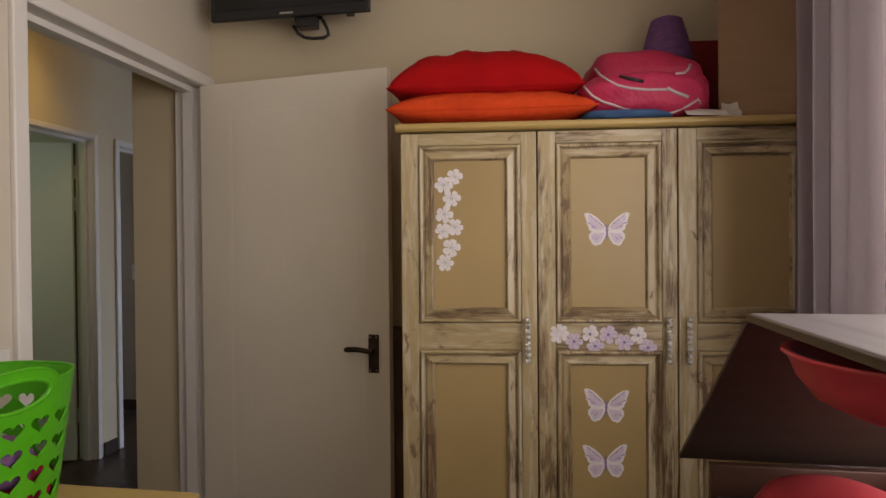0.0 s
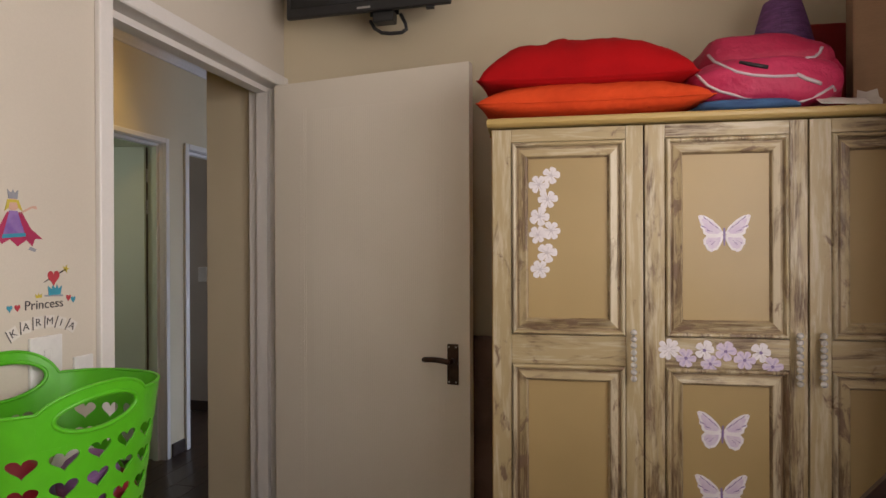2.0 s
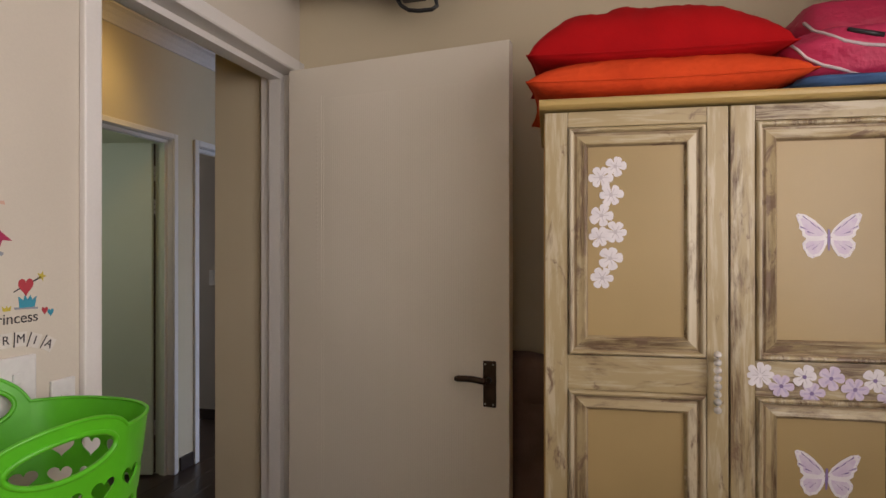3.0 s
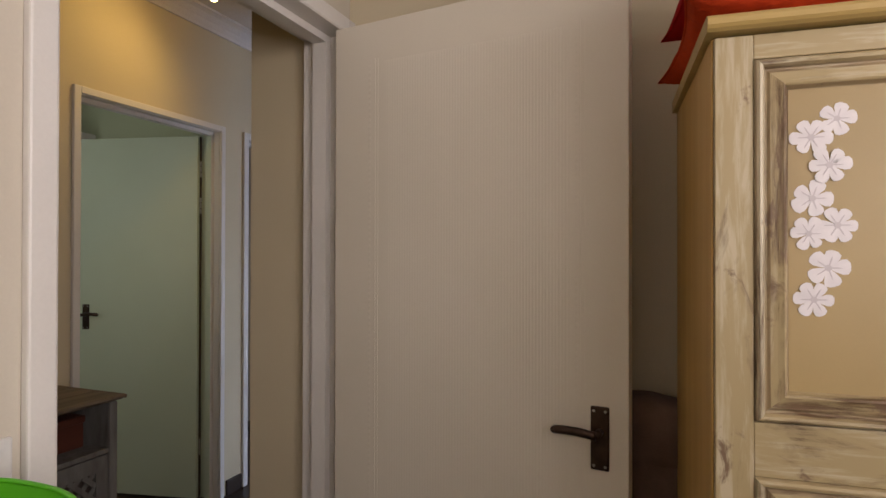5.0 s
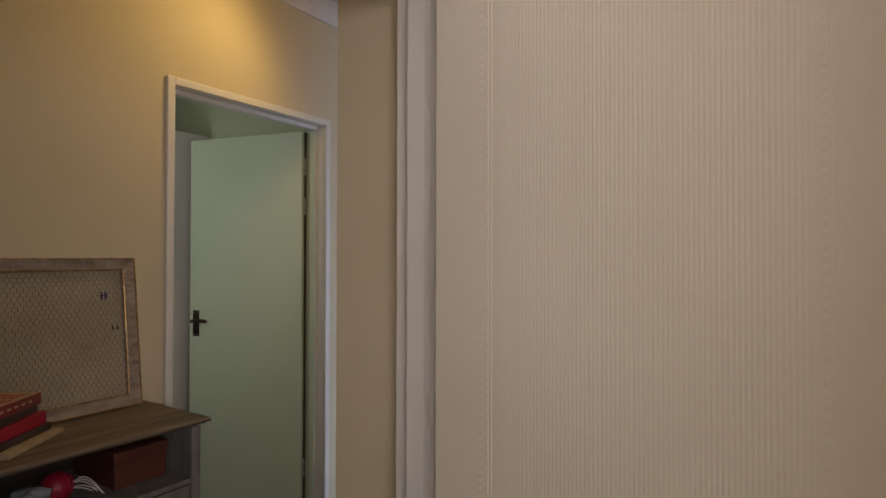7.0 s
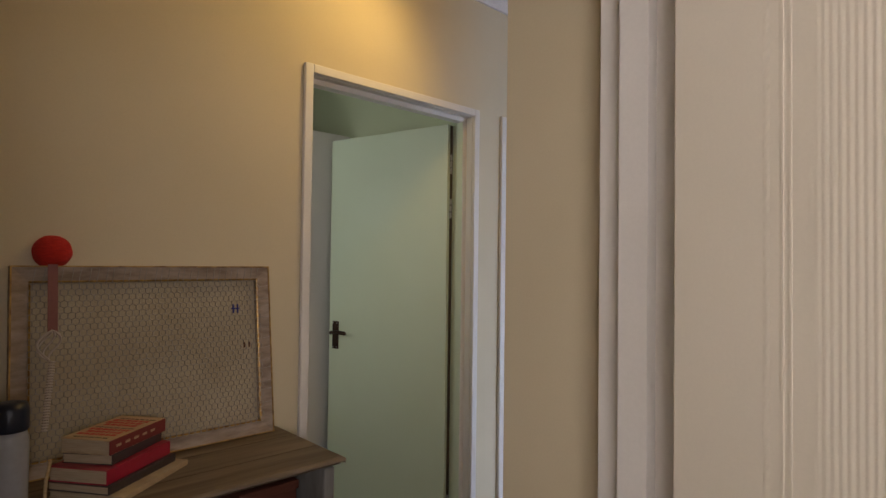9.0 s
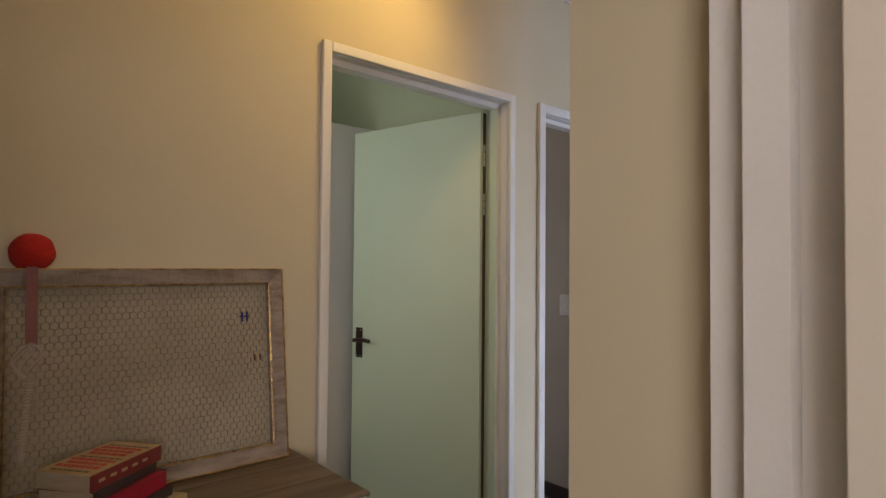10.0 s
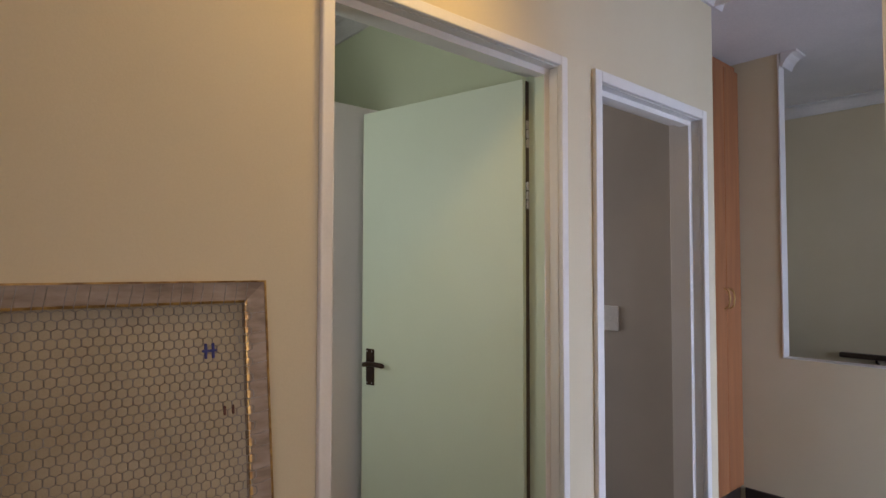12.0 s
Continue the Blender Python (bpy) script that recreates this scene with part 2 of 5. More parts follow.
CAPE = mat("magenta_sticker", (0.42, 0.025, 0.10), 0.6)
GOWN = mat("purple_sticker", (0.20, 0.10, 0.36), 0.6, (0.30, 0.18, 0.45), 40)
INKTEAL = mat("teal_ink", (0.05, 0.30, 0.42), 0.6)
INKYELLOW = mat("yellow_ink", (0.62, 0.50, 0.06), 0.6)
INKBLUE = mat("blue_ink", (0.02, 0.03, 0.22), 0.6)
SKIN = mat("peach_sticker", (0.68, 0.42, 0.32), 0.6)
CUPBOARD = mat("orange_oak_veneer", (0.40, 0.165, 0.068), 0.4, (0.32, 0.125, 0.05), 6, (4, 4, 0.25), 50, 0.05)
SWITCH = mat("white_switch_plastic", (0.80, 0.79, 0.77), 0.3, None, 5, bump=0)
BROWNBAG = mat("dark_brown_cloth", (0.16, 0.10, 0.075), 0.9, (0.10, 0.062, 0.046), 10, fine=200, bump=0.3)
# dark brown that stands in for the shade of the hinge gap
HINGE_SHADE = mat("hinge_gap_shade", (0.085, 0.058, 0.04), 0.7, (0.05, 0.035, 0.025), 10, (4, 4, 0.2))
RAILWOOD = mat("dark_handrail", (0.05, 0.03, 0.02), 0.35)


# ---- builders ----
def thing(name, label, category, at=(0, 0, 0), group="", kind="", turn=0.0):
    ob = new(name)
    ob.empty_display_size = 0.1
    ob.matrix_world = pose(*at, 0, 0, turn)
    return tagged(ob, label, category, group, kind)


def base_of(ob):
    m = Matrix.Identity(4)
    while ob is not None:
        m = ob.matrix_basis @ m
        ob = ob.parent
    return m


def part(name, bm, material, parent=None, label="", local=False, smooth=False):
    """Links a bmesh, given in world places (or local ones), as one mesh under its parent."""
    if parent is not None and not local:
        bm.transform(base_of(parent).inverted())
    bmesh.ops.recalc_face_normals(bm, faces=bm.faces)
    me = bpy.data.meshes.new(name)
    bm.to_mesh(me)
    bm.free()
    me.materials.append(material)
    if smooth:
        me.shade_smooth()
    ob = new(name, me)
    ob.parent = parent
    if label:
        ob["label"] = label
    return ob


def box(lo, hi, bevel=0.0, bm=None, segments=2):
    own = bmesh.new()
    v = bmesh.ops.create_cube(own, size=1.0)["verts"]
    for p in v:
        p.co = [lo[k] + (p.co[k] + 0.5) * (hi[k] - lo[k]) for k in range(3)]
    if bevel:
        bmesh.ops.bevel(own, geom=own.edges[:], offset=bevel, segments=segments, affect="EDGES", profile=0.5)
    return join(bm, own)


def join(bm, own):
    if bm is None:
        return own
    me = bpy.data.meshes.new("t")
    own.to_mesh(me)
    own.free()
    bm.from_mesh(me)
    bpy.data.meshes.remove(me)
    return bm


def boxes(*pairs, bevel=0.0):
    bm = bmesh.new()
    for lo, hi in pairs:
        box(lo, hi, bevel, bm)
    return bm


def lathe(profile, centre=(0, 0, 0), n=32, bm=None, squash=(1, 1)):
    """Turns (radius, z) pairs round the upright axis."""
    bm = bm or bmesh.new()
    rings = []
    for r, z in profile:
        rings.append([bm.verts.new((centre[0] + squash[0] * r * math.cos(2 * math.pi * k / n),
                                    centre[1] + squash[1] * r * math.sin(2 * math.pi * k / n), centre[2] + z)) for k in range(n)])
    for a, b in zip(rings, rings[1:]):
        for k in range(n):
            bm.faces.new((a[k], a[(k + 1) % n], b[(k + 1) % n], b[k]))
    for ring in (rings[0], rings[-1]):
        bm.faces.new(ring)
    return bm


def tube(points, r, n=8, closed=False, bm=None):
    bm = bm or bmesh.new()
    pts = [Vector(p) for p in points]
    rings, side = [], None
    for i, p in enumerate(pts):
        a = pts[(i - 1) % len(pts)] if closed or i else p
        b = pts[(i + 1) % len(pts)] if closed or i < len(pts) - 1 else p
        ahead = (b - a).normalized()
        if side is None:
            side = ahead.cross(Vector((0.3, 0.2, 1))).normalized()
        side = (side - ahead * side.dot(ahead)).normalized()
        up = ahead.cross(side)
        rings.append([bm.verts.new(p + r * (math.cos(2 * math.pi * k / n) * side + math.sin(2 * math.pi * k / n) * up)) for k in range(n)])
    for a, b in zip(rings, rings[1:] + (rings[:1] if closed else [])):
        for k in range(n):
            bm.faces.new((a[k], a[(k + 1) % n], b[(k + 1) % n], b[k]))
    if not closed:
        bm.faces.new(rings[0])
        bm.faces.new(rings[-1])
    return bm


def blob(centre, radii, power=2.0, n=24, rough=0.0, seed=0.0, bm=None):
    """A rounded solid with a lumpy skin."""
    bm = bm or bmesh.new()
    own = bmesh.new()
    bmesh.ops.create_uvsphere(own, u_segments=n, v_segments=n // 2, radius=1)
    for v in own.verts:
        d = v.co.copy()
        k = sum(abs(c) ** power for c in d) ** (-1 / power)
        d *= k * (1 + rough * noise.noise(d * 2.2 + Vector((seed, seed, seed))))
        v.co = Vector(centre) + Vector((d.x * radii[0], d.y * radii[1], d.z * radii[2]))
    return join(bm, own)


def flat(outline, thick, m, bm=None):
    """A flat shape in the local xz plane, thick towards -y, put at m."""
    own = bmesh.new()
    vs = [own.verts.new((x, 0, z)) for x, z in outline]
    f = own.faces.new(vs)
    out = bmesh.ops.extrude_face_region(own, geom=[f])
    bmesh.ops.translate(own, verts=[g for g in out["geom"] if isinstance(g, bmesh.types.BMVert)], vec=(0, -thick, 0))
    own.transform(m)
    return join(bm, own)


def letters(name, text, size, m, material, parent):
    """Built-in lettering, turned into a thin mesh in the local xz plane."""
    cu = bpy.data.curves.new(name, "FONT")
    cu.body, cu.size, cu.extrude, cu.align_x, cu.align_y = text, size, 0.0004, "CENTER", "CENTER"
    tmp = new(name, cu)
    me = bpy.data.meshes.new_from_object(tmp.evaluated_get(bpy.context.evaluated_depsgraph_get()))
    bpy.data.objects.remove(tmp)
    bm = bmesh.new()
    bm.from_mesh(me)
    bm.transform(m @ pose(0, 0, 0, 90))
    return part(name, bm, material, parent)


def setting(name, bm, material, label, category):
    return tagged(part(name, bm, material), label, category, kind="structure")


# ---- structure ----
CEIL = 2.68
WX, WXC = -1.435, -1.578          # bedroom and passage faces of the wall with the bedroom door
BY = 2.625                        # bedroom back wall
CX, CXB = -2.865, -2.985          # passage west wall
DOOR = (1.711, 2.590, 2.035)      # bedroom doorway: from, to, height
GDOOR = (2.815, 3.640, 2.057)
DOOR2 = (3.872, 4.625, 2.052)

setting("floor", boxes(((-6.1, -1.35, -0.15), (0.98, 8.2, -0.008))), FLOOR, "dark brown laminate floor of bedroom and passage", "floor")
setting("wall_west", boxes(((WXC, -1.35, 0), (WX, DOOR[0] - 0.03, CEIL)), ((WXC, DOOR[0] - 0.03, DOOR[2] + 0.03), (WX, BY - 0.001, CEIL)),
                           ((WXC + 0.004, DOOR[1] + 0.03, 0), (WX, BY - 0.001, DOOR[2] + 0.03))), PLASTER,
        "cream painted bedroom wall with the doorway", "wall")
setting("wall_north", boxes(((-1.806, BY, 0), (0.98, 2.80, CEIL))), PLASTER_Y, "cream painted wall behind the wardrobe", "wall")
setting("wall_east", boxes(((0.78, -1.35, 0), (0.98, -0.95, CEIL)), ((0.78, 1.88, 0), (0.98, BY, CEIL)), ((0.78, -0.95, 0), (0.98, 1.88, 0.95)),
                           ((0.78, -0.95, 2.25), (0.98, 1.88, CEIL))), PLASTER, "cream painted wall with the bedroom window", "wall")
setting("wall_south", boxes(((WX, -1.35, 0), (0.78, -1.2, CEIL))), PLASTER, "cream painted bedroom end wall", "wall")
setting("ceiling", boxes(((-1.70, -1.35, CEIL), (0.98, 2.80, CEIL + 0.12))), CEILING, "white painted bedroom ceiling", "ceiling")
setting("ceiling_passage", boxes(((-6.1, 0.85, CEIL), (-1.70, 8.2, CEIL + 0.12)), ((-1.70, 2.80, CEIL), (0.98, 8.2, CEIL + 0.12))), CEILING,
        "white painted ceiling of passage and landing", "ceiling")
for side, lo, hi in (("south", (CXB, 0.85, 0), (CX, GDOOR[0] - 0.03, CEIL)), ("over_doors", (CXB, GDOOR[0] - 0.03, GDOOR[2] + 0.03), (CX, DOOR2[1] + 0.03, CEIL)),
                     ("between_doors", (CXB, GDOOR[1] + 0.03, 0), (CX, DOOR2[0] - 0.03, GDOOR[2] + 0.03)), ("north", (CXB, DOOR2[1] + 0.03, 0), (CX, 4.765, CEIL))):
    setting("wall_passage_west_" + side, boxes((lo, hi)), PLASTER_Y, "cream painted passage wall beside the two doorways", "wall")
setting("wall_passage_south", boxes(((CX, 0.85, 0), (WXC, 1.0, CEIL))), PLASTER_Y, "cream painted passage end wall", "wall")
setting("wall_passage_east", boxes(((-1.806, 2.80, 0), (-1.66, 3.95, CEIL)), ((-1.66, 3.80, 0), (0.3, 3.95, CEIL))), PLASTER_Y,
        "cream painted passage wall beside the landing", "wall")
setting("wall_landing_east", boxes(((0.3, 3.80, 0), (0.45, 4.1, CEIL)), ((0.3, 5.7, 0), (0.45, 7.2, CEIL)), ((0.3, 4.1, 2.1), (0.45, 5.7, CEIL))), PLASTER_Y, "cream painted landing wall with a window", "wall")
setting("wall_recess", boxes(((-6.0, 4.715, 0), (CXB, 4.765, CEIL)), ((-3.50, 4.765, 0), (-3.38, 7.2, CEIL))), PLASTER_Y,
        "cream painted walls of the cupboard recess", "wall")
setting("wall_half_height", boxes(((-3.38, 5.85, 0), (-2.965, 5.915, CEIL)), ((-2.965, 5.85, 0), (0.3, 5.915, 0.885))), PLASTER_Y,
        "half-height cream wall open to the stairwell", "wall")
# white strips put the light on the wall end and ledge into colour
setting("opening_trim", boxes(((-2.964, 5.842, 0.890), (-2.952, 5.923, CEIL - 0.004)), ((-2.964, 5.840, 0.886), (0.3, 5.925, 0.892)), bevel=0.004), TRIM,
        "white strip for the lit wall end of the stairwell opening", "trim")
setting("wall_stairwell", boxes(((-3.50, 7.2, 0), (0.45, 7.35, CEIL))), PLASTER_Y, "cream painted stairwell wall", "wall")
setting("wall_bathroom", boxes(((-5.35, 1.75, 0), (-5.2, 3.70, CEIL)), ((-5.2, 3.70, 0), (CXB, 3.735, CEIL)), ((-5.2, 1.75, 0), (-3.75, 1.9, CEIL)),
                               ((-3.1, 1.75, 0), (CXB, 1.9, CEIL)), ((-3.75, 1.75, 0), (-3.1, 1.9, 1.0)), ((-3.75, 1.75, 2.3), (-3.1, 1.9, CEIL)),
                               ((CXB - 0.006, 1.9, 0), (CXB - 0.002, GDOOR[0] - 0.06, CEIL))), GREEN_WALL,
        "pale green painted walls of the next room", "wall")
setting("wall_store", boxes(((-6.0, 3.736, 0), (CXB, 3.79, CEIL)), ((-6.0, 3.79, 0), (-5.9, 4.70, 0.9)), ((-6.0, 3.79, 2.3), (-5.9, 4.70, CEIL)), ((-5.9, 4.700, 0), (CXB, 4.714, CEIL))), GREY_WALL,
        "taupe painted walls of the second room", "wall")


def cornice(name, runs, label):
    """Coved plaster moulding. Runs: start, end, and the way it faces, in plan."""
    bm = bmesh.new()
    shape = [(0.0, 0.0), (0.0, -0.085), (0.012, -0.085), (0.016, -0.070), (0.030, -0.045), (0.055, -0.020), (0.072, -0.014), (0.085, -0.012), (0.085, 0.0)]
    for (x0, y0), (x1, y1), (fx, fy) in runs:
        a = [bm.verts.new((x0 + fx * d, y0 + fy * d, CEIL + h)) for d, h in shape]
        b = [bm.verts.new((x1 + fx * d, y1 + fy * d, CEIL + h)) for d, h in shape]
        for k in range(len(shape)):
            j = (k + 1) % len(shape)
            bm.faces.new((a[k], a[j], b[j], b[k]))
        bm.faces.new(a)
        bm.faces.new(b)
    return setting(name, bm, CEILING, label, "cornice")


cornice("cornice_passage", [((CX, 1.0), (CX, 4.85), (1, 0)), ((-3.05, 4.765), (CX + 0.085, 4.765), (0, 1)), 
                            ((-1.806, 2.54), (-1.806, 3.95), (-1, 0)), ((-1.806 - 0.085, BY), (WXC, BY), (0, -1)), ((WXC, 1.0), (WXC, BY), (-1, 0))],
        "white coved plaster cornice along the passage")
cornice("cornice_stairwell", [((-3.38, 7.2), (0.3, 7.2), (0, -1)), ((-2.944, 5.84), (-2.944, 5.99), (1, 0))], "white coved plaster cornice of the stairwell")
cornice("cornice_bathroom", [((-5.2, 3.70), (CXB, 3.70), (0, -1)), ((-5.2, 1.9), (-5.2, 3.70), (1, 0))], "white coved plaster cornice of the green room")
cornice("cornice_bedroom", [((WX, BY), (0.78, BY), (0, -1)), ((WX, -1.2), (WX, BY), (1, 0)), ((0.78, -1.2), (0.78, BY), (-1, 0))],
        "white coved plaster cornice of the bedroom")

setting("baseboard_passage", boxes(((CX, GDOOR[1] + 0.062, 0), (CX + 0.014, DOOR2[0] - 0.05, 0.085)), ((CX, DOOR2[1] + 0.05, 0), (CX + 0.014, 4.779, 0.085)),
                                   ((CX, 1.0, 0), (CX + 0.014, GDOOR[0] - 0.062, 0.085)), ((-3.02, 4.765, 0), (CX, 4.779, 0.085)),
                                   ((-3.18, 5.836, 0), (0.3, 5.85, 0.085)), bevel=0.003), SKIRT, "dark brown skirting board", "baseboard")
setting("baseboard_store", boxes(((-5.9, 4.686, 0), (CXB - 0.02, 4.700, 0.085)), ((-5.9, 3.80, 0), (-5.886, 4.68, 0.085)), bevel=0.003), SKIRT,
        "dark brown skirting board of the second room", "baseboard")
setting("baseboard_bedroom", boxes(((WX, -1.2, 0), (WX + 0.014, DOOR[0] - 0.07, 0.085)), ((WX + 0.02, BY - 0.014, 0), (-0.50, BY, 0.085)), bevel=0.003), SKIRT,
        "dark brown skirting board of the bedroom", "baseboard")


def doorway(name, span, room, far, label, width=0.042, casings=(True, True), lining=None):
    """A pressed frame in a wall across x, with a stop and a rebate towards the room that the leaf opens into."""
    y0, y1, top = span
    d = thing(name, label, "door", (0.5 * (room + far), 0.5 * (y0 + y1), 0), kind="structure")
    s = 1 if room > far else -1
    depth = abs(room - far)
    out, stop_a, stop_b = far, far + s * (depth * 0.31), room - s * (depth * 0.36)

    def section(side, edge):
        """Plan of a jamb: side +1 where the opening lies towards +y."""
        pts = [(out, edge - side * 0.033), (out, edge), (stop_a - s * 0.004, edge), (stop_a, edge + side * 0.019), (stop_b, edge + side * 0.019),
               (stop_b + s * 0.004, edge), (room + s * 0.014, edge), (room + s * 0.016, edge - side * 0.003), (room + s * 0.016, edge - side * 0.033)]
        return pts

    for side, edge in ((1, y0), (-1, y1)):
        bm = bmesh.new()
        rings = [[bm.verts.new((x, y, z)) for x, y in section(side, edge)] for z in (0, top + 0.033)]
        k = len(rings[0])
        for n in range(k):
            bm.faces.new((rings[0][n], rings[0][(n + 1) % k], rings[1][(n + 1) % k], rings[1][n]))
        bm.faces.new(rings[0])
        bm.faces.new(rings[1])
        part("jamb", bm, TRIM, d)
        if lining:
            a, b = sorted((stop_a + s * 0.002, stop_b - s * 0.001))
            e = sorted((edge + side * 0.0188, edge + side * 0.0205))
            part("stop_lining", box((a, e[0], 0), (b, e[1], top - 0.021)), lining, d, "pale green painted stop")
            a, b = sorted((stop_b + s * 0.005, room + s * 0.013))
            e = sorted((edge - side * 0.0004, edge + side * 0.0012))
            part("rebate_lining", box((a, e[0], 0), (b, e[1], top - 0.002)), lining, d)
    bm = bmesh.new()
    rings = [[bm.verts.new((x, y, top - (q - y0))) for x, q in section(1, y0)] for y in (y0 + 0.0005, y1 - 0.0005)]
    k = len(rings[0])
    for n in range(k):
        bm.faces.new((rings[0][n], rings[0][(n + 1) % k], rings[1][(n + 1) % k], rings[1][n]))
    bm.faces.new(rings[0])
    bm.faces.new(rings[1])
    part("head", bm, TRIM, d)
    for x, way, wanted in ((room, s, casings[0]), (far, -s, casings[1])):
        if not wanted:
            continue
        a, b = sorted((x, x + way * 0.018))
        for ya, yb in ((y0 - width, y0 - 0.002), (y1 + 0.002, y1 + width)):
            part("casing", box((a, ya, 0), (b, yb, top + width), 0.004), TRIM, d)
        part("casing", box((a, y0 - 0.002, top + 0.002), (b, y1 + 0.002, top + width), 0.004), TRIM, d)
    return d


door_1 = doorway("door_1", DOOR, WX, WXC, "cream panelled bedroom door standing open in a white frame", 0.047, (True, False))
door_2 = doorway("door_2", GDOOR, CXB, CX, "pale green door standing ajar in a white frame", 0.034, (True, True), GREEN_LEAF)
door_3 = doorway("door_3", DOOR2, CXB, CX, "white door frame without a door leaf in view")


def leaf(parent, hinge, angle, wide, high, material, ribbed, thick=0.04, hand=1):
    """A leaf whose visible face runs from the hinge along the angle; hand: on which side the thickness lies."""
    m = Matrix.Translation((hinge[0], hinge[1], 0)) @ pose(0, 0, 0, 0, 0, angle)

    def put(bm):
        bm.transform(m)
        return bm

    a, b = sorted((0.0, hand * thick))
    lf = part("leaf", put(box((0.003, a, 0.008), (wide, b, high), 0.0025)), material, parent)
    s = -hand
    if ribbed:
        # shallow pressed ribs over the middle of the leaf
        n, x0, x1, z0, z1 = 66, 0.172, wide - 0.125, 0.12, high - 0.115
        bm = bmesh.new()
        cols = []
        for k in range(n * 4 + 1):
            x = x0 + (x1 - x0) * k / (n * 4)
            fade = min(1, k / 8, (n * 4 - k) / 8)
            dip = 0.0016 * fade * (0.5 + 0.5 * math.cos(k * math.pi / 2)) * (0.75 + 0.4 * noise.noise((x * 9, 0, 0)))
            y = s * (0.0006 + dip)
            cols.append([bm.verts.new((x, s * 0.0002 if z in (z0, z1) else y, z)) for z in (z0, z0 + 0.01, z1 - 0.01, z1)])
        for c, d in zip(cols, cols[1:]):
            for k in range(3):
                bm.faces.new((c[k], d[k], d[k + 1], c[k + 1]))
        part("ribbed_panel", put(bm), material, lf, smooth=True)
        for x in (0.125, wide - 0.117):
            bm = bmesh.new()
            rows = []
            for k in range(int((z1 - z0) / 0.0028) + 1):
                z = z0 + 0.0028 * k
                rise = 0.0004 + 0.0003 * math.sin(2 * math.pi * z / 0.0168)
                rows.append([bm.verts.new((x + dx, s * h, z + dx * 0.5)) for dx, h in ((-0.004, 0.0001), (-0.0022, 0.8 * rise), (0, rise), (0.0022, 0.8 * rise), (0.004, 0.0001))])
            for c, d in zip(rows, rows[1:]):
                for k in range(4):
                    bm.faces.new((c[k], c[k + 1], d[k + 1], d[k]))
            part("rope_bead", put(bm), material, lf, "raised rope moulding", smooth=True)
        for x in (0.143, 0.152, wide - 0.110, wide - 0.100):
            part("bead_line", put(box((x - 0.0018, min(0, s * 0.0009), z0 - 0.01), (x + 0.0018, max(0, s * 0.0009), z1 + 0.01), 0.0003)), material, lf)
    return m, lf, s


def handle_set(parent, put, x, z, s, reach, material=BRONZE):
    """Long backplate, four screws and a curved lever. s: the side it stands on."""
    def solid(lo, hi, bevel):
        lo, hi = list(lo), list(hi)
        lo[1], hi[1] = sorted((lo[1], hi[1]))
        bm = box(lo, hi, bevel)
        bm.transform(put)
        return bm

    h = part("door_handle", solid((x - 0.021, 0, z - 0.072), (x + 0.021, s * 0.007, z + 0.072), 0.003), material, parent, "dark bronze lever handle on a long plate")
    for dx in (-0.013, 0.013):
        for dz in (-0.062, 0.062):
            bm = blob((x + dx, s * 0.008, z + dz), (0.0035, 0.002, 0.0035), n=8)
            bm.transform(put)
            part("screw", bm, STEEL, h)
    bm = tube([(x, s * 0.005, z + 0.014), (x, s * 0.04, z + 0.014)], 0.009, 12)
    pts = []
    for k in range(13):
        f = k / 12
        pts.append((x + reach * f, s * (0.042 + 0.004 * math.sin(3.1 * f)), z + 0.014 + 0.003 * f + 0.004 * math.sin(math.pi * f)))
    rings = tube(pts, 0.0085, 12)
    for v in rings.verts:
        v.co.z += (v.co.z - (z + 0.014)) * 0.15
    bm = join(bm, rings)
    bm = blob(pts[-1], (0.010, 0.0085, 0.0085), n=12, bm=bm)
    bm.transform(put)
    part("lever", bm, material, h, smooth=True)


ANG = math.degrees(math.atan2(2.428 - 2.536, -0.611 + 1.434))
m1, leaf_1, s1 = leaf(door_1, (-1.434, 2.536), ANG, 0.830, 2.03, LEAF, True)
handle_set(leaf_1, m1, 0.767, 0.962, s1, -0.094)
ANG2 = math.degrees(math.atan2(3.435 - 3.600, -3.692 + 2.945))
m2, leaf_2, s2 = leaf(door_2, (-2.970, 3.594), ANG2, 0.742, 2.035, GREEN_LEAF, False, hand=-1)
handle_set(leaf_2, m2, 0.692, 1.01, s2, -0.10)
# thin strip on the leaf's end paints the hinge gap's shade
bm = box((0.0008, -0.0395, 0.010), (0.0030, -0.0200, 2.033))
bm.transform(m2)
part("hinge_edge", bm, HINGE_SHADE, leaf_2, "dark brown strip for the shade in the hinge gap")
for z in (1.803, 1.599, 0.25):
    for k in range(3):
        part("hinge", lathe([(0.003, 0), (0.0048, 0.002), (0.0048, 0.026), (0.003, 0.028)], (-2.960, 3.604, z + 0.031 * k), 10), STEEL, leaf_2)
part("strike_plate", box((-2.938, DOOR2[1] - 0.017, 0.96), (-2.916, DOOR2[1] - 0.012, 1.06), 0.001), STEEL, door_3)


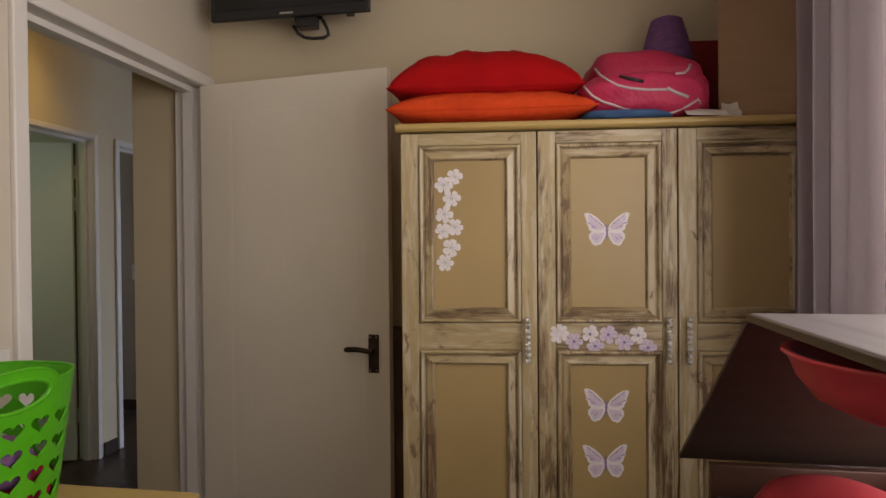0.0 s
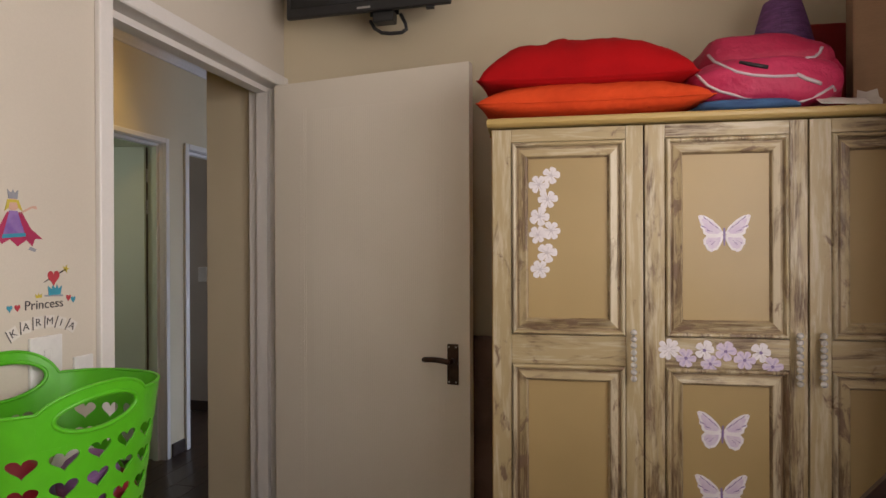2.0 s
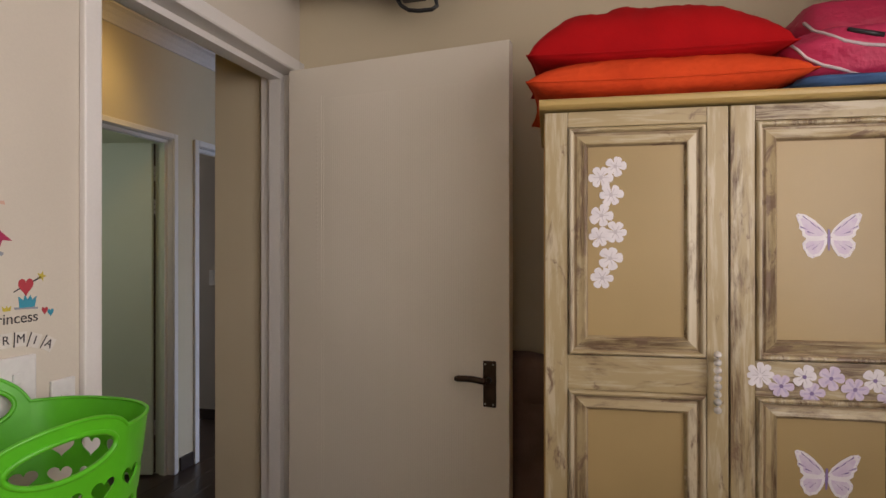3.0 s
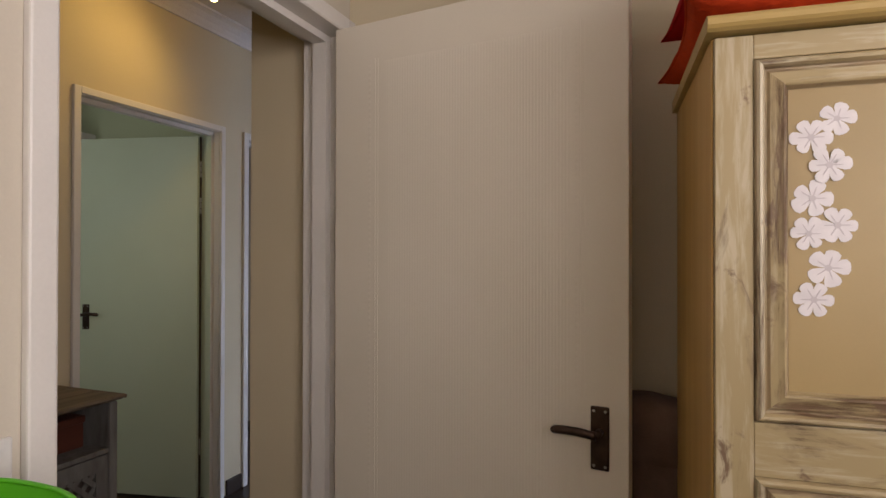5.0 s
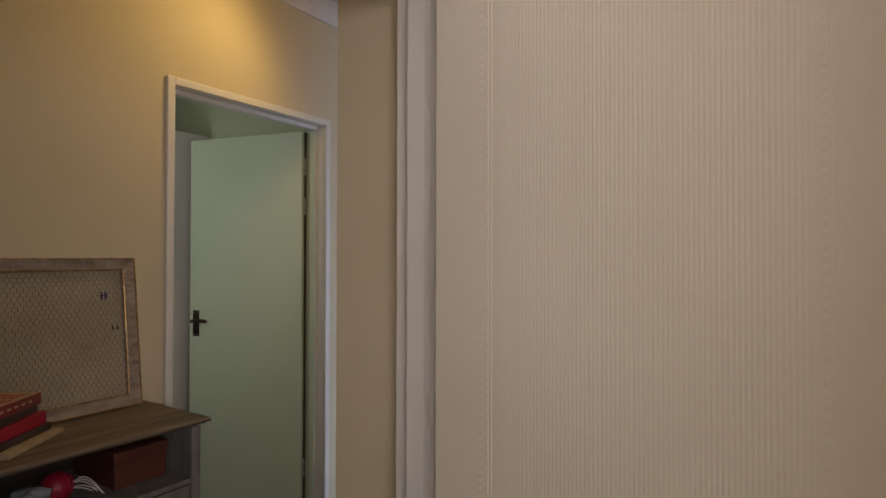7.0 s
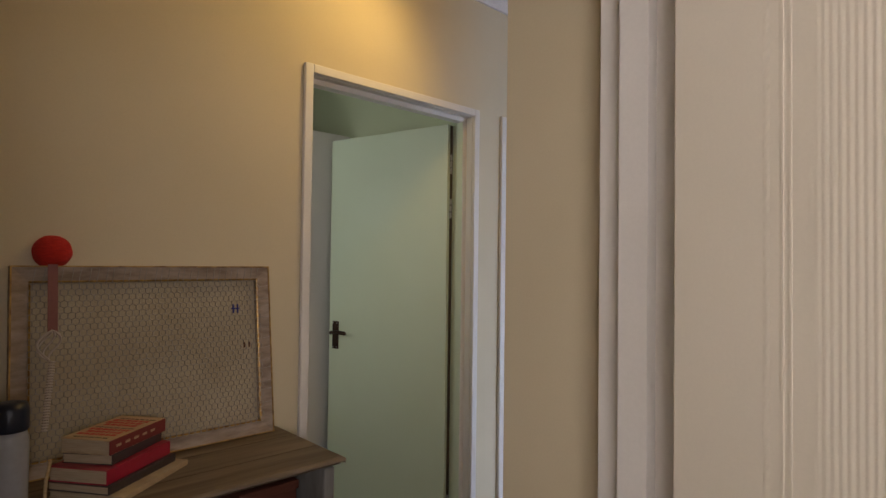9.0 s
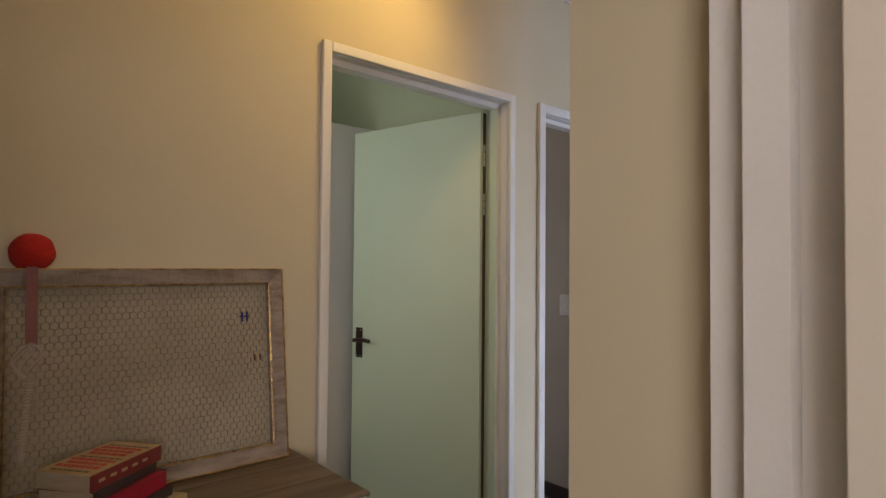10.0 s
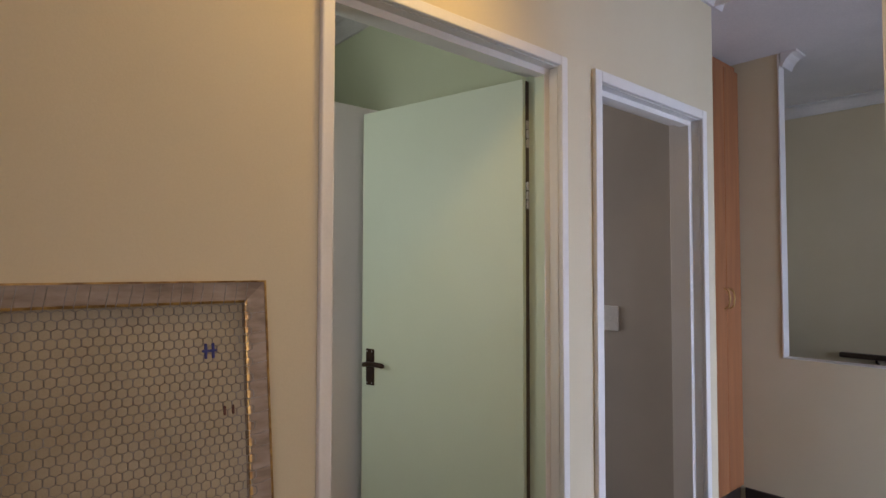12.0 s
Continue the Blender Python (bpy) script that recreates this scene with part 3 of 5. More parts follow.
def window(name, x0, x1, y0, y1, z0, z1, axis, label):
    """A timber casement: frame, sill and panes, in a wall across the axis."""
    w = thing(name, label, "window", (0.5 * (x0 + x1), 0.5 * (y0 + y1), z0), kind="structure")

    def span(a, b, h0, h1, t, mt, nm):
        mid = 0.5 * (x0 + x1) if axis == "x" else 0.5 * (y0 + y1)
        lo = (mid - t, a, h0) if axis == "x" else (a, mid - t, h0)
        hi = (mid + t, b, h1) if axis == "x" else (b, mid + t, h1)
        return part(nm, box(lo, hi, 0.003 if mt is TRIM else 0.0), mt, w)

    a, b = (y0, y1) if axis == "x" else (x0, x1)
    mid = 0.5 * (a + b)
    for p, q in ((a, a + 0.05), (mid - 0.03, mid + 0.03), (b - 0.05, b)):
        span(p, q, z0, z1, 0.03, TRIM, "window_frame")
    for p, q in ((a + 0.05, mid - 0.03), (mid + 0.03, b - 0.05)):
        span(p, q, z0, z0 + 0.05, 0.028, TRIM, "window_frame")
        span(p, q, z1 - 0.05, z1, 0.028, TRIM, "window_frame")
        span(p, q, z0 + 0.05, z1 - 0.05, 0.003, PANE, "pane").visible_shadow = False
    return w


window("window_1", 0.90, 0.98, -0.95, 1.88, 0.95, 2.25, "x", "white framed bedroom window")
window("window_2", 0.36, 0.44, 4.1, 5.7, 0.06, 2.1, "x", "white framed glazed landing doors")
# out of view: added so that light enters the green room
window("window_3", -3.75, -3.1, 1.76, 1.84, 1.0, 2.3, "y", "unseen white framed window added to light the green room")

# never in view: added as the opening for the second room's fill lamp
window("window_4", -5.99, -5.91, 3.80, 4.69, 0.9, 2.3, "x", "unseen white framed window added to light the second room")

# ---- bedroom: wardrobe ----
WF = 2.058                        # front of the doors
wardrobe = thing("wardrobe", "three-door wardrobe in distressed cream paint with flower and butterfly stickers", "wardrobe", (0.13, 2.33, 0))
part("side_panel", box((-0.472, 2.072, 0.02), (-0.452, 2.545, 1.703), 0.002), PINE, wardrobe, "yellow pine side")
part("side_panel", box((0.728, 2.072, 0.02), (0.748, 2.545, 1.703), 0.002), PINE, wardrobe, "yellow pine side")
part("back_panel", box((-0.452, 2.53, 0.02), (0.728, 2.545, 1.703)), PINE, wardrobe)
part("carcass", boxes(((-0.452, 2.09, 0.02), (0.728, 2.53, 0.10)), ((-0.452, 2.09, 1.685), (0.728, 2.53, 1.703)), ((-0.452, 2.092, 0.10), (0.728, 2.10, 1.68))), MIDWOOD, wardrobe)
part("plinth", box((-0.476, 2.075, 0.0), (0.752, 2.10, 0.085), 0.004), RAIL, wardrobe)
cap = bmesh.new()
shape = [(2.036, 1.7075), (2.0325, 1.712), (2.0325, 1.720), (2.036, 1.7255), (2.043, 1.728), (2.55, 1.728), (2.55, 1.704), (2.043, 1.704)]
ends = [[cap.verts.new((x, y, z)) for y, z in shape] for x in (-0.482, 0.776)]
for k in range(len(shape)):
    j = (k + 1) % len(shape)
    cap.faces.new((ends[0][k], ends[0][j], ends[1][j], ends[1][k]))
cap.faces.new(ends[0])
cap.faces.new(ends[1])
part("top", cap, PINE_X, wardrobe, "varnished pine top board with a rounded lip")


def frame_strip(x0, x1, z0, z1, steps, bm):
    """A mitred moulding round a panel: (inset, y) steps."""
    loops = []
    for inset, y in steps:
        loops.append([bm.verts.new(p) for p in ((x0 + inset, y, z0 + inset), (x1 - inset, y, z0 + inset), (x1 - inset, y, z1 - inset), (x0 + inset, y, z1 - inset))])
    return loops


def wardrobe_door(x0, x1, p0, p1, stile, rail, label):
    """Stiles and rails, two moulded panels each with a flat field."""
    d = part("door", box((x0 + 0.002, WF + 0.012, 0.09), (x1 - 0.002, WF + 0.022, 1.70)), MIDWOOD, wardrobe, label)
    panels = ((0.22, 1.058), (1.137, 1.664))
    part("stile", box((x0 + 0.002, WF, 0.09), (p0, WF + 0.012, 1.70), 0.002), stile, d)
    part("stile", box((p1, WF, 0.09), (x1 - 0.002, WF + 0.012, 1.70), 0.002), stile, d)
    for z0, z1 in ((0.09, 0.22), (1.058, 1.137), (1.664, 1.70)):
        part("rail", box((p0, WF + 0.0004, z0), (p1, WF + 0.012, z1), 0.0015), rail, d)
    for z0, z1 in panels:
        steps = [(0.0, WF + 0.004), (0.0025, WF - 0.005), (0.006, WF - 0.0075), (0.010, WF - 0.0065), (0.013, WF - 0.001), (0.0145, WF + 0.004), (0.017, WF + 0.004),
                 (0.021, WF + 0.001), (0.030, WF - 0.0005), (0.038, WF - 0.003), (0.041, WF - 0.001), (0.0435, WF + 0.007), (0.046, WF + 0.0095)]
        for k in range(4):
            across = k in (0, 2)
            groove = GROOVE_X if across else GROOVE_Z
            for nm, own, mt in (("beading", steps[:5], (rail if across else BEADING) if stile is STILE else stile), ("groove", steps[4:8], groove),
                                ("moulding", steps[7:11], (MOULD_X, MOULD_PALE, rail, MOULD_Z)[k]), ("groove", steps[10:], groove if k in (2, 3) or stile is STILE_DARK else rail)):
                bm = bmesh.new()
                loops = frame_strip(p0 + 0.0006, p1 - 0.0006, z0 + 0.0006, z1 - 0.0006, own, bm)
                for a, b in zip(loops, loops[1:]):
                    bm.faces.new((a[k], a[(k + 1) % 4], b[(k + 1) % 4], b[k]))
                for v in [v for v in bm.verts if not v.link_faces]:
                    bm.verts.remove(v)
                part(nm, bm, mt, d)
        part("panel", box((p0 + 0.0462, WF + 0.0085, z0 + 0.0462), (p1 - 0.0462, WF + 0.0118, z1 - 0.0462)), PANEL, d)
    return d


wardrobe_door(-0.471, -0.067, -0.417, -0.114, STILE, RAIL, "cream door with brown rubbed mouldings")
wardrobe_door(-0.067, 0.335, -0.014, 0.290, STILE_DARK, RAIL_DARK, "cream door heavily rubbed back to brown")
wardrobe_door(0.335, 0.745, 0.388, 0.692, STILE, RAIL, "cream door with brown rubbed mouldings")


def bead_handle(x):
    """A wire bow strung with clear beads."""
    h = thing("bead_handle", "clear crystal bead handle on the wardrobe door", "handle", (x, WF, 1.09), "wardrobe bead handles")
    for z in (1.042, 1.138):
        part("post", tube([(x, WF + 0.003, z), (x, WF - 0.018, z)], 0.003, 8), STEEL, h)
    part("rod", tube([(x, WF - 0.020, 1.025), (x, WF - 0.020, 1.155)], 0.0015, 6), STEEL, h)
    for k in range(8):
        z = 1.029 + k * 0.0174
        part("bead", blob((x, WF - 0.020, z), (0.0088, 0.0088, 0.0084), 2.0, 16), BEAD, h, smooth=True)
    return h


first = bead_handle(-0.097)
for x in (0.306, 0.361):
    copy_thing(first, pose(x, WF, 1.09))


def petal_flower(petals, r, seed):
    rnd = random.Random(seed)
    bm = bmesh.new()
    for k in range(petals):
        a = 2 * math.pi * (k + rnd.uniform(-0.1, 0.1)) / petals
        size = r * rnd.uniform(0.9, 1.05)
        pts = []
        for q, w in ((0.05, 0.03), (0.32, 0.17), (0.62, 0.28), (0.85, 0.28), (0.98, 0.15), (1.0, 0.0), (0.98, -0.15), (0.85, -0.28), (0.62, -0.28), (0.32, -0.17), (0.05, -0.03)):
            x, z = size * q, size * w * 6.5 / petals * 1.06
            pts.append((x * math.cos(a) - z * math.sin(a), x * math.sin(a) + z * math.cos(a)))
        flat(pts, 0.0008, Matrix.Identity(4), bm)
    return bm


def flower(place, r, petals, seed, material, centre):
    f = thing("flower_sticker", "white paper flower sticker on a wardrobe door" if material is WHITE_DECAL else "pale lilac flower sticker on a wardrobe door", "sticker", place, "wardrobe stickers")
    part("petals", petal_flower(petals, r, seed), material, f, local=True)
    bm = bmesh.new()
    for k in range(petals):
        a = 2 * math.pi * k / petals
        c, q = math.cos(a), math.sin(a)
        flat([(r * (u * c - w * q), r * (u * q + w * c)) for u, w in ((0.14, -0.035), (0.50, -0.03), (0.66, 0.0), (0.50, 0.03), (0.14, 0.035))], 0.0010, Matrix.Identity(4), bm)
    part("line_print", bm, GREY_DECAL, f, "thin grey lines between the petals", local=True)
    if material is LILAC_DECAL:
        bm = bmesh.new()
        for k in range(petals):
            a = 2 * math.pi * k / petals + 0.1
            c, q = math.cos(a), math.sin(a)
            flat([(r * (u * c - w * q), r * (u * q + w * c)) for u, w in ((0.16, -0.06), (0.55, -0.10), (0.86, 0.0), (0.55, 0.10), (0.16, 0.06))], 0.0011, Matrix.Identity(4), bm)
        part("vein_print", bm, VIOLET_VEIN, f, "violet streaks on the petals", local=True)
    bm = lathe([(r * 0.17, 0), (r * 0.17, 0.0012)], (0, 0, 0), 10)
    bm.transform(pose(0, 0, 0, 90))
    part("centre", bm, GREY_DECAL if centre is PAPER else centre, f, local=True)


def on_door(px, py):
    """From a sketch of the doors, 1.7 mm a unit, to their place."""
    return -0.365 + (px - 770) * 0.001635, 1.606 - (py - 290) * 0.00168


for k, (px, py) in enumerate(((804, 310), (784, 325), (798, 349), (785, 377), (804, 400), (782, 407), (797, 436), (786, 463))):
    x, z = on_door(px, py)
    flower((x, WF + 0.0082 - 0.0006 * (k % 3), z), 0.0275 if k not in (0, 5) else 0.0245, 6 if k % 3 else 5, k, WHITE_DECAL, PAPER)
for k, (px, py) in enumerate(((990, 588), (1016, 601), (1044, 588), (1053, 609), (1076, 589), (1104, 602), (1128, 590), (1145, 611))):
    x, z = on_door(px, py)
    flower((x, WF - 0.0004 - 0.0006 * (k % 3), z), 0.029 if k == 0 else 0.026, 8 if k == 0 else 5 + k % 2, 20 + k, WHITE_DECAL if k in (0, 2, 6) else LILAC_DECAL, WHITE_DECAL if k == 0 else PURPLE_DECAL)


def butterfly(x, z, y):
    b = thing("butterfly_sticker", "pale lilac butterfly sticker on a wardrobe door panel", "sticker", (x, y, z), "wardrobe stickers")
    upper = [(0.002, -0.002), (0.010, 0.014), (0.028, 0.032), (0.046, 0.044), (0.060, 0.047), (0.065, 0.043), (0.062, 0.032), (0.058, 0.022), (0.059, 0.014), (0.053, 0.008), (0.052, -0.002), (0.044, -0.008), (0.028, -0.010), (0.010, -0.010)]
    lower = [(0.002, -0.006), (0.020, -0.008), (0.044, -0.008), (0.052, -0.018), (0.051, -0.030), (0.046, -0.036), (0.042, -0.046), (0.032, -0.051), (0.024, -0.047), (0.018, -0.046), (0.010, -0.034), (0.004, -0.020)]
    for s in (-1, 1):
        for own, (mx, mz), dz in ((upper, (0.030, 0.013), 0.0), (lower, (0.028, -0.026), 0.0002)):
            wing = part("wing", flat([(s * p, q) for p, q in own], 0.0007 + dz, Matrix.Identity(4)), WHITE_DECAL, b, local=True)
            part("wing_field", flat([(s * (mx + (p - mx) * 0.74), mz + (q - mz) * 0.70) for p, q in own], 0.0010 + dz, Matrix.Identity(4)), LILAC_DECAL, wing, "lilac field of the wing", local=True)
        for p, q in ((0.060, 0.042), (0.061, 0.033), (0.057, 0.024), (0.056, 0.015), (0.050, -0.020), (0.048, -0.031), (0.040, -0.044), (0.030, -0.047)):
            part("edge_dot", flat([(s * p + 0.0016 * math.cos(k * 1.047), q + 0.0016 * math.sin(k * 1.047)) for k in range(6)], 0.0012, Matrix.Identity(4)), LILAC_DECAL, b, local=True)
        for p, q, w in ((0.014, 0.009, 1.1), (0.028, 0.020, 1.1), (0.043, 0.034, 0.9), (0.034, 0.004, 0.4), (0.048, 0.014, 0.5), (0.024, -0.024, -1.1), (0.036, -0.024, -0.7)):
            part("wing_mark", flat([(s * (p - 0.007), q - 0.006 * w), (s * (p + 0.008), q + 0.007 * w - 0.0018), (s * (p + 0.009), q + 0.008 * w + 0.0018)],
                                   0.0012, Matrix.Identity(4)), PURPLE_DECAL, b, local=True)
    part("body", flat([(-0.002, 0.012), (0.002, 0.012), (0.003, -0.01), (0.0015, -0.034), (-0.0015, -0.034), (-0.003, -0.01)], 0.0014, Matrix.Identity(4)), PURPLE_DECAL, b, local=True)
    return b


one = butterfly(*on_door(1076, 405), WF + 0.0083)
for px, py, turn in ((1073, 713, 2), (1071, 810, -2)):
    x, z = on_door(px, py)
    copy_thing(one, pose(x, WF + 0.0083, z, 0, turn, 0))


# ---- bedroom: on the wardrobe ----
TOP = 1.728


def cushion(name, label, material, x0, x1, y0, y1, z0, z1, seed, droop=0.0, seam=0.24):
    """A filled square cushion with pulled-out corners and a seam."""
    n, bm = 44, bmesh.new()
    cx, cy, hx, hy, h = 0.5 * (x0 + x1), 0.5 * (y0 + y1), 0.5 * (x1 - x0), 0.5 * (y1 - y0), z1 - z0
    sheets = []
    for side in (1, -1):
        rows = []
        for i in range(n + 1):
            row = []
            for j in range(n + 1):
                u, v = 2 * i / n - 1, 2 * j / n - 1
                pinch_u, pinch_v = 1 - 0.07 * (1 - v * v), 1 - 0.07 * (1 - u * u)
                fill = (max(0.0, 1 - abs(u) ** 2.4) * max(0.0, 1 - abs(v) ** 2.4)) ** 0.42
                lump = 0.12 * noise.noise((u * 2.1 + seed, v * 2.1, side)) + 0.07 * noise.noise((u * 6 + seed, v * 3, side)) + 0.04 * noise.noise((u * 15 + seed, v * 9, side))
                z = z0 + h * (seam + (1 - seam if side > 0 else -seam) * fill * (1 + (lump if side > 0 else 0)))
                z += droop * max(0.0, -u - 0.85) * 3
                row.append(bm.verts.new((cx + hx * u * pinch_u, cy + hy * v * pinch_v, z)))
            rows.append(row)
        sheets.append(rows)
        for i in range(n):
            for j in range(n):
                bm.faces.new((rows[i][j], rows[i + 1][j], rows[i + 1][j + 1], rows[i][j + 1]))
    bmesh.ops.remove_doubles(bm, verts=bm.verts[:], dist=0.0002)
    c = thing(name, label, "cushion", (cx, cy, z0), "cushions on the wardrobe")
    part("cover", bm, material, c, smooth=True)
    ring = []
    for u, v in [(-1 + 2 * k / 16, -1) for k in range(16)] + [(1, -1 + 2 * k / 16) for k in range(16)] + [(1 - 2 * k / 16, 1) for k in range(16)] + [(-1, 1 - 2 * k / 16) for k in range(16)]:
        ring.append((cx + hx * u * (1 - 0.07 * (1 - v * v)), cy + hy * v * (1 - 0.07 * (1 - u * u)), z0 + h * seam + droop * max(0.0, -u - 0.85) * 3))
    part("seam", tube(ring, 0.0022, 6, True), material, c, smooth=True)


cushion("cushion", "orange cloth cushion lying on the wardrobe top", ORANGE, -0.512, 0.112, 2.050, 2.535, TOP, TOP + 0.135, 3.0, 0.0, 0.33)
cushion("cushion", "red cloth cushion lying on the orange cushion", RED, -0.512, 0.078, 2.065, 2.455, TOP + 0.090, TOP + 0.258, 8.0, 0.0, 0.13)

pack = thing("backpack", "pink nylon school backpack lying flat on the wardrobe", "backpack", (0.27, 2.26, TOP))
part("body", blob((0.285, 2.275, TOP + 0.117), (0.178, 0.165, 0.117), 4.0, 44, 0.14, 2.0), PINK, pack, smooth=True)
part("front_pocket", blob((0.262, 2.165, TOP + 0.083), (0.187, 0.110, 0.074), 2.7, 40, 0.12, 5.0), CORAL, pack, smooth=True)
part("side_pocket", blob((0.412, 2.20, TOP + 0.085), (0.050, 0.09, 0.080), 2.8, 20, 0.12, 7.0), PINK, pack, smooth=True)
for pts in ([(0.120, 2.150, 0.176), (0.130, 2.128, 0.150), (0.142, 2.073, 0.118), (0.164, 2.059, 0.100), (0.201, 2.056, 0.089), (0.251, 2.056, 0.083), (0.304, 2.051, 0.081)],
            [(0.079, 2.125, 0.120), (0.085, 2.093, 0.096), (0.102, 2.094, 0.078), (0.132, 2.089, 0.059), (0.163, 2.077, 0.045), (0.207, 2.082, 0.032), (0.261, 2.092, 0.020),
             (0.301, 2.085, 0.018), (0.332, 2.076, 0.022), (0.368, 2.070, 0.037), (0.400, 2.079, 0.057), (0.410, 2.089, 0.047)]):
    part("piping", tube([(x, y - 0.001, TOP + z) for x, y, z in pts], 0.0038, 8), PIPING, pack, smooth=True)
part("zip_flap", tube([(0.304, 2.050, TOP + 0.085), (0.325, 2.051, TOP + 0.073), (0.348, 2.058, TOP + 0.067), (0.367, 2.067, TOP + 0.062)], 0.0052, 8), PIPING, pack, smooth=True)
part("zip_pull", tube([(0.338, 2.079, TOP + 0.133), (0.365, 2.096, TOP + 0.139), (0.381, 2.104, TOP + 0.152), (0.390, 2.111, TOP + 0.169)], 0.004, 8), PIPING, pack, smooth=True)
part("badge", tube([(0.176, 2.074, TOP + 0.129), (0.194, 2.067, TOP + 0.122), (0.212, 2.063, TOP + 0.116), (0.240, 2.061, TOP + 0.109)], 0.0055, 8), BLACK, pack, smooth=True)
roll = thing("blue_cloth", "folded dark blue cloth under the pink backpack", "cloth", (0.22, 2.16, TOP))
part("fold", blob((0.20, 2.12, TOP + 0.016), (0.135, 0.082, 0.016), 3.0, 24, 0.12, 1.0), BLUE, roll, smooth=True)
sheet = thing("paper_sheet", "loose white paper sheet on the wardrobe top", "paper", (0.385, 2.11, TOP))
part("sheet", flat([(-0.075, 0), (0.05, 0.0), (0.075, 0.06), (-0.05, 0.075)], 0.002, pose(0.428, 2.048, TOP + 0.004, -64, 0, 10)), PAPER, sheet)

hat = thing("woven_basket", "purple woven straw basket standing upside down", "basket", (0.418, 2.43, TOP))
prof = []


def hat_radius(f):
    return 0.048 + 0.050 * min(1.0, (1 - f) / 0.5) ** 0.85 + 0.006 * (1 - f)


for k in range(54):
    f = k / 54
    r = hat_radius(f)
    prof += [(r - 0.0022, 0.418 * f), (r + 0.0018, 0.418 * f + 0.002), (r + 0.0018, 0.418 * f + 0.0056), (r - 0.0022, 0.418 * f + 0.0076)]
part("weave", lathe(prof + [(0.046, 0.420), (0.038, 0.424), (0.01, 0.424)], (0.418, 2.43, TOP), 40), PURPLE, hat)
for k in range(16):
    a = 2 * math.pi * k / 16
    part("stake", tube([(0.418 + (hat_radius(q / 8) + 0.0008) * math.cos(a), 2.43 + (hat_radius(q / 8) + 0.0008) * math.sin(a), TOP + 0.003 + 0.414 * q / 8) for q in range(9)], 0.0019, 5), PURPLE, hat)
redbag = thing("red_gift_bag", "red paper bag leaning behind the cardboard box", "bag", (0.55, 2.55, TOP))
part("bag", box((0.45, 2.537, TOP), (0.66, 2.572, TOP + 0.384), 0.008), BAGRED, redbag)
carton = thing("cardboard_box", "tall brown cardboard box on the wardrobe", "box", (0.488, 2.160, TOP), turn=-22)
part("carton", box((0, 0, 0), (0.285, 0.225, 0.69), 0.004), CARD, carton, local=True)
part("torn_label", flat([(0, 0), (0.055, 0), (0.058, 0.026), (0.050, 0.034), (0.046, 0.056), (0.022, 0.050), (0.003, 0.058)], 0.0015, pose(0.006, -0.0005, 0.006)), PAPER, carton,
     "torn white paper label", local=True)

# the wardrobe and its load stand slightly askew to the wall
for ob in [o for o in scene.objects if o.parent is None and o.name.split(".")[0] in (
        "wardrobe", "bead_handle", "flower_sticker", "butterfly_sticker", "cushion", "backpack", "blue_cloth", "paper_sheet", "woven_basket", "red_gift_bag", "cardboard_box")]:
    ob.matrix_basis = Matrix.Translation((-0.467, 2.026, 0)) @ pose(0, 0, 0, 0, 0, 4.5) @ Matrix.Translation((0.467, -2.058, 0)) @ ob.matrix_basis

# ---- bedroom: television ----
tv = thing("television", "small black flat television on a wall bracket", "television", (-1.005, BY, 2.25))
part("body", box((-1.300, 2.47, 2.275), (-0.71, 2.515, 2.63), 0.008), BLACK, tv)
part("bezel", box((-1.328, 2.448, 2.252), (-0.682, 2.472, 2.645), 0.006), BLACK, tv)
part("screen", box((-1.308, 2.4465, 2.288), (-0.702, 2.4485, 2.628)), SCREEN, tv)
part("maker_mark", box((-1.038, 2.4465, 2.262), (-0.985, 2.4476, 2.2695)), STEEL, tv)
part("sensor", box((-0.775, 2.452, 2.240), (-0.745, 2.468, 2.253), 0.003), BLACK, tv)
part("wall_plate", box((-1.05, 2.612, 2.30), (-0.93, 2.624, 2.52), 0.003), BLACK, tv)
part("arm", box((-1.01, 2.51, 2.38), (-0.97, 2.614, 2.44), 0.004), BLACK, tv)
part("tilt_bracket", box((-0.985, 2.47, 2.218), (-0.905, 2.52, 2.258), 0.004), BLACK, tv)
part("handle_loop", tube([(-1.005, 2.50, 2.235), (-0.988, 2.50, 2.205), (-0.960, 2.50, 2.186), (-0.925, 2.50, 2.180), (-0.880, 2.50, 2.180), (-0.862, 2.50, 2.190),
                          (-0.866, 2.50, 2.212), (-0.885, 2.50, 2.25)], 0.007, 8), BLACK, tv, smooth=True)

# ---- bedroom: curtain ----
def curtain(name, x, y0, y1, z0, z1, label):
    c = thing(name, label, "curtain", (x, 0.5 * (y0 + y1), z0))
    bm = bmesh.new()
    n, cols = 130, []
    for k in range(n + 1):
        f = k / n
        y = y0 + (y1 - y0) * f
        ph = 2 * math.pi * (3.4 * f + 0.30 * math.sin(5 * f))
        col = []
        for q in range(9):
            g = q / 8
            wob = 0.75 + 0.25 * g + 0.2 * noise.noise((f * 4, g * 2, 3))
            turn_in = 0.150 * max(0.0, (f - 0.86) / 0.14) ** 2
            col.append(bm.verts.new((x + turn_in + 0.055 * wob * math.sin(ph) + 0.020 * math.sin(2.3 * ph + g), y + 0.010 * math.sin(2 * ph), z1 + (z0 - z1) * g)))
        cols.append(col)
    for a, b in zip(cols, cols[1:]):
        for q in range(8):
            bm.faces.new((a[q], b[q], b[q + 1], a[q + 1]))
    bmesh.ops.solidify(bm, geom=bm.faces[:], thickness=0.0015)
    part("drape", bm, CURTAIN, c, smooth=True)


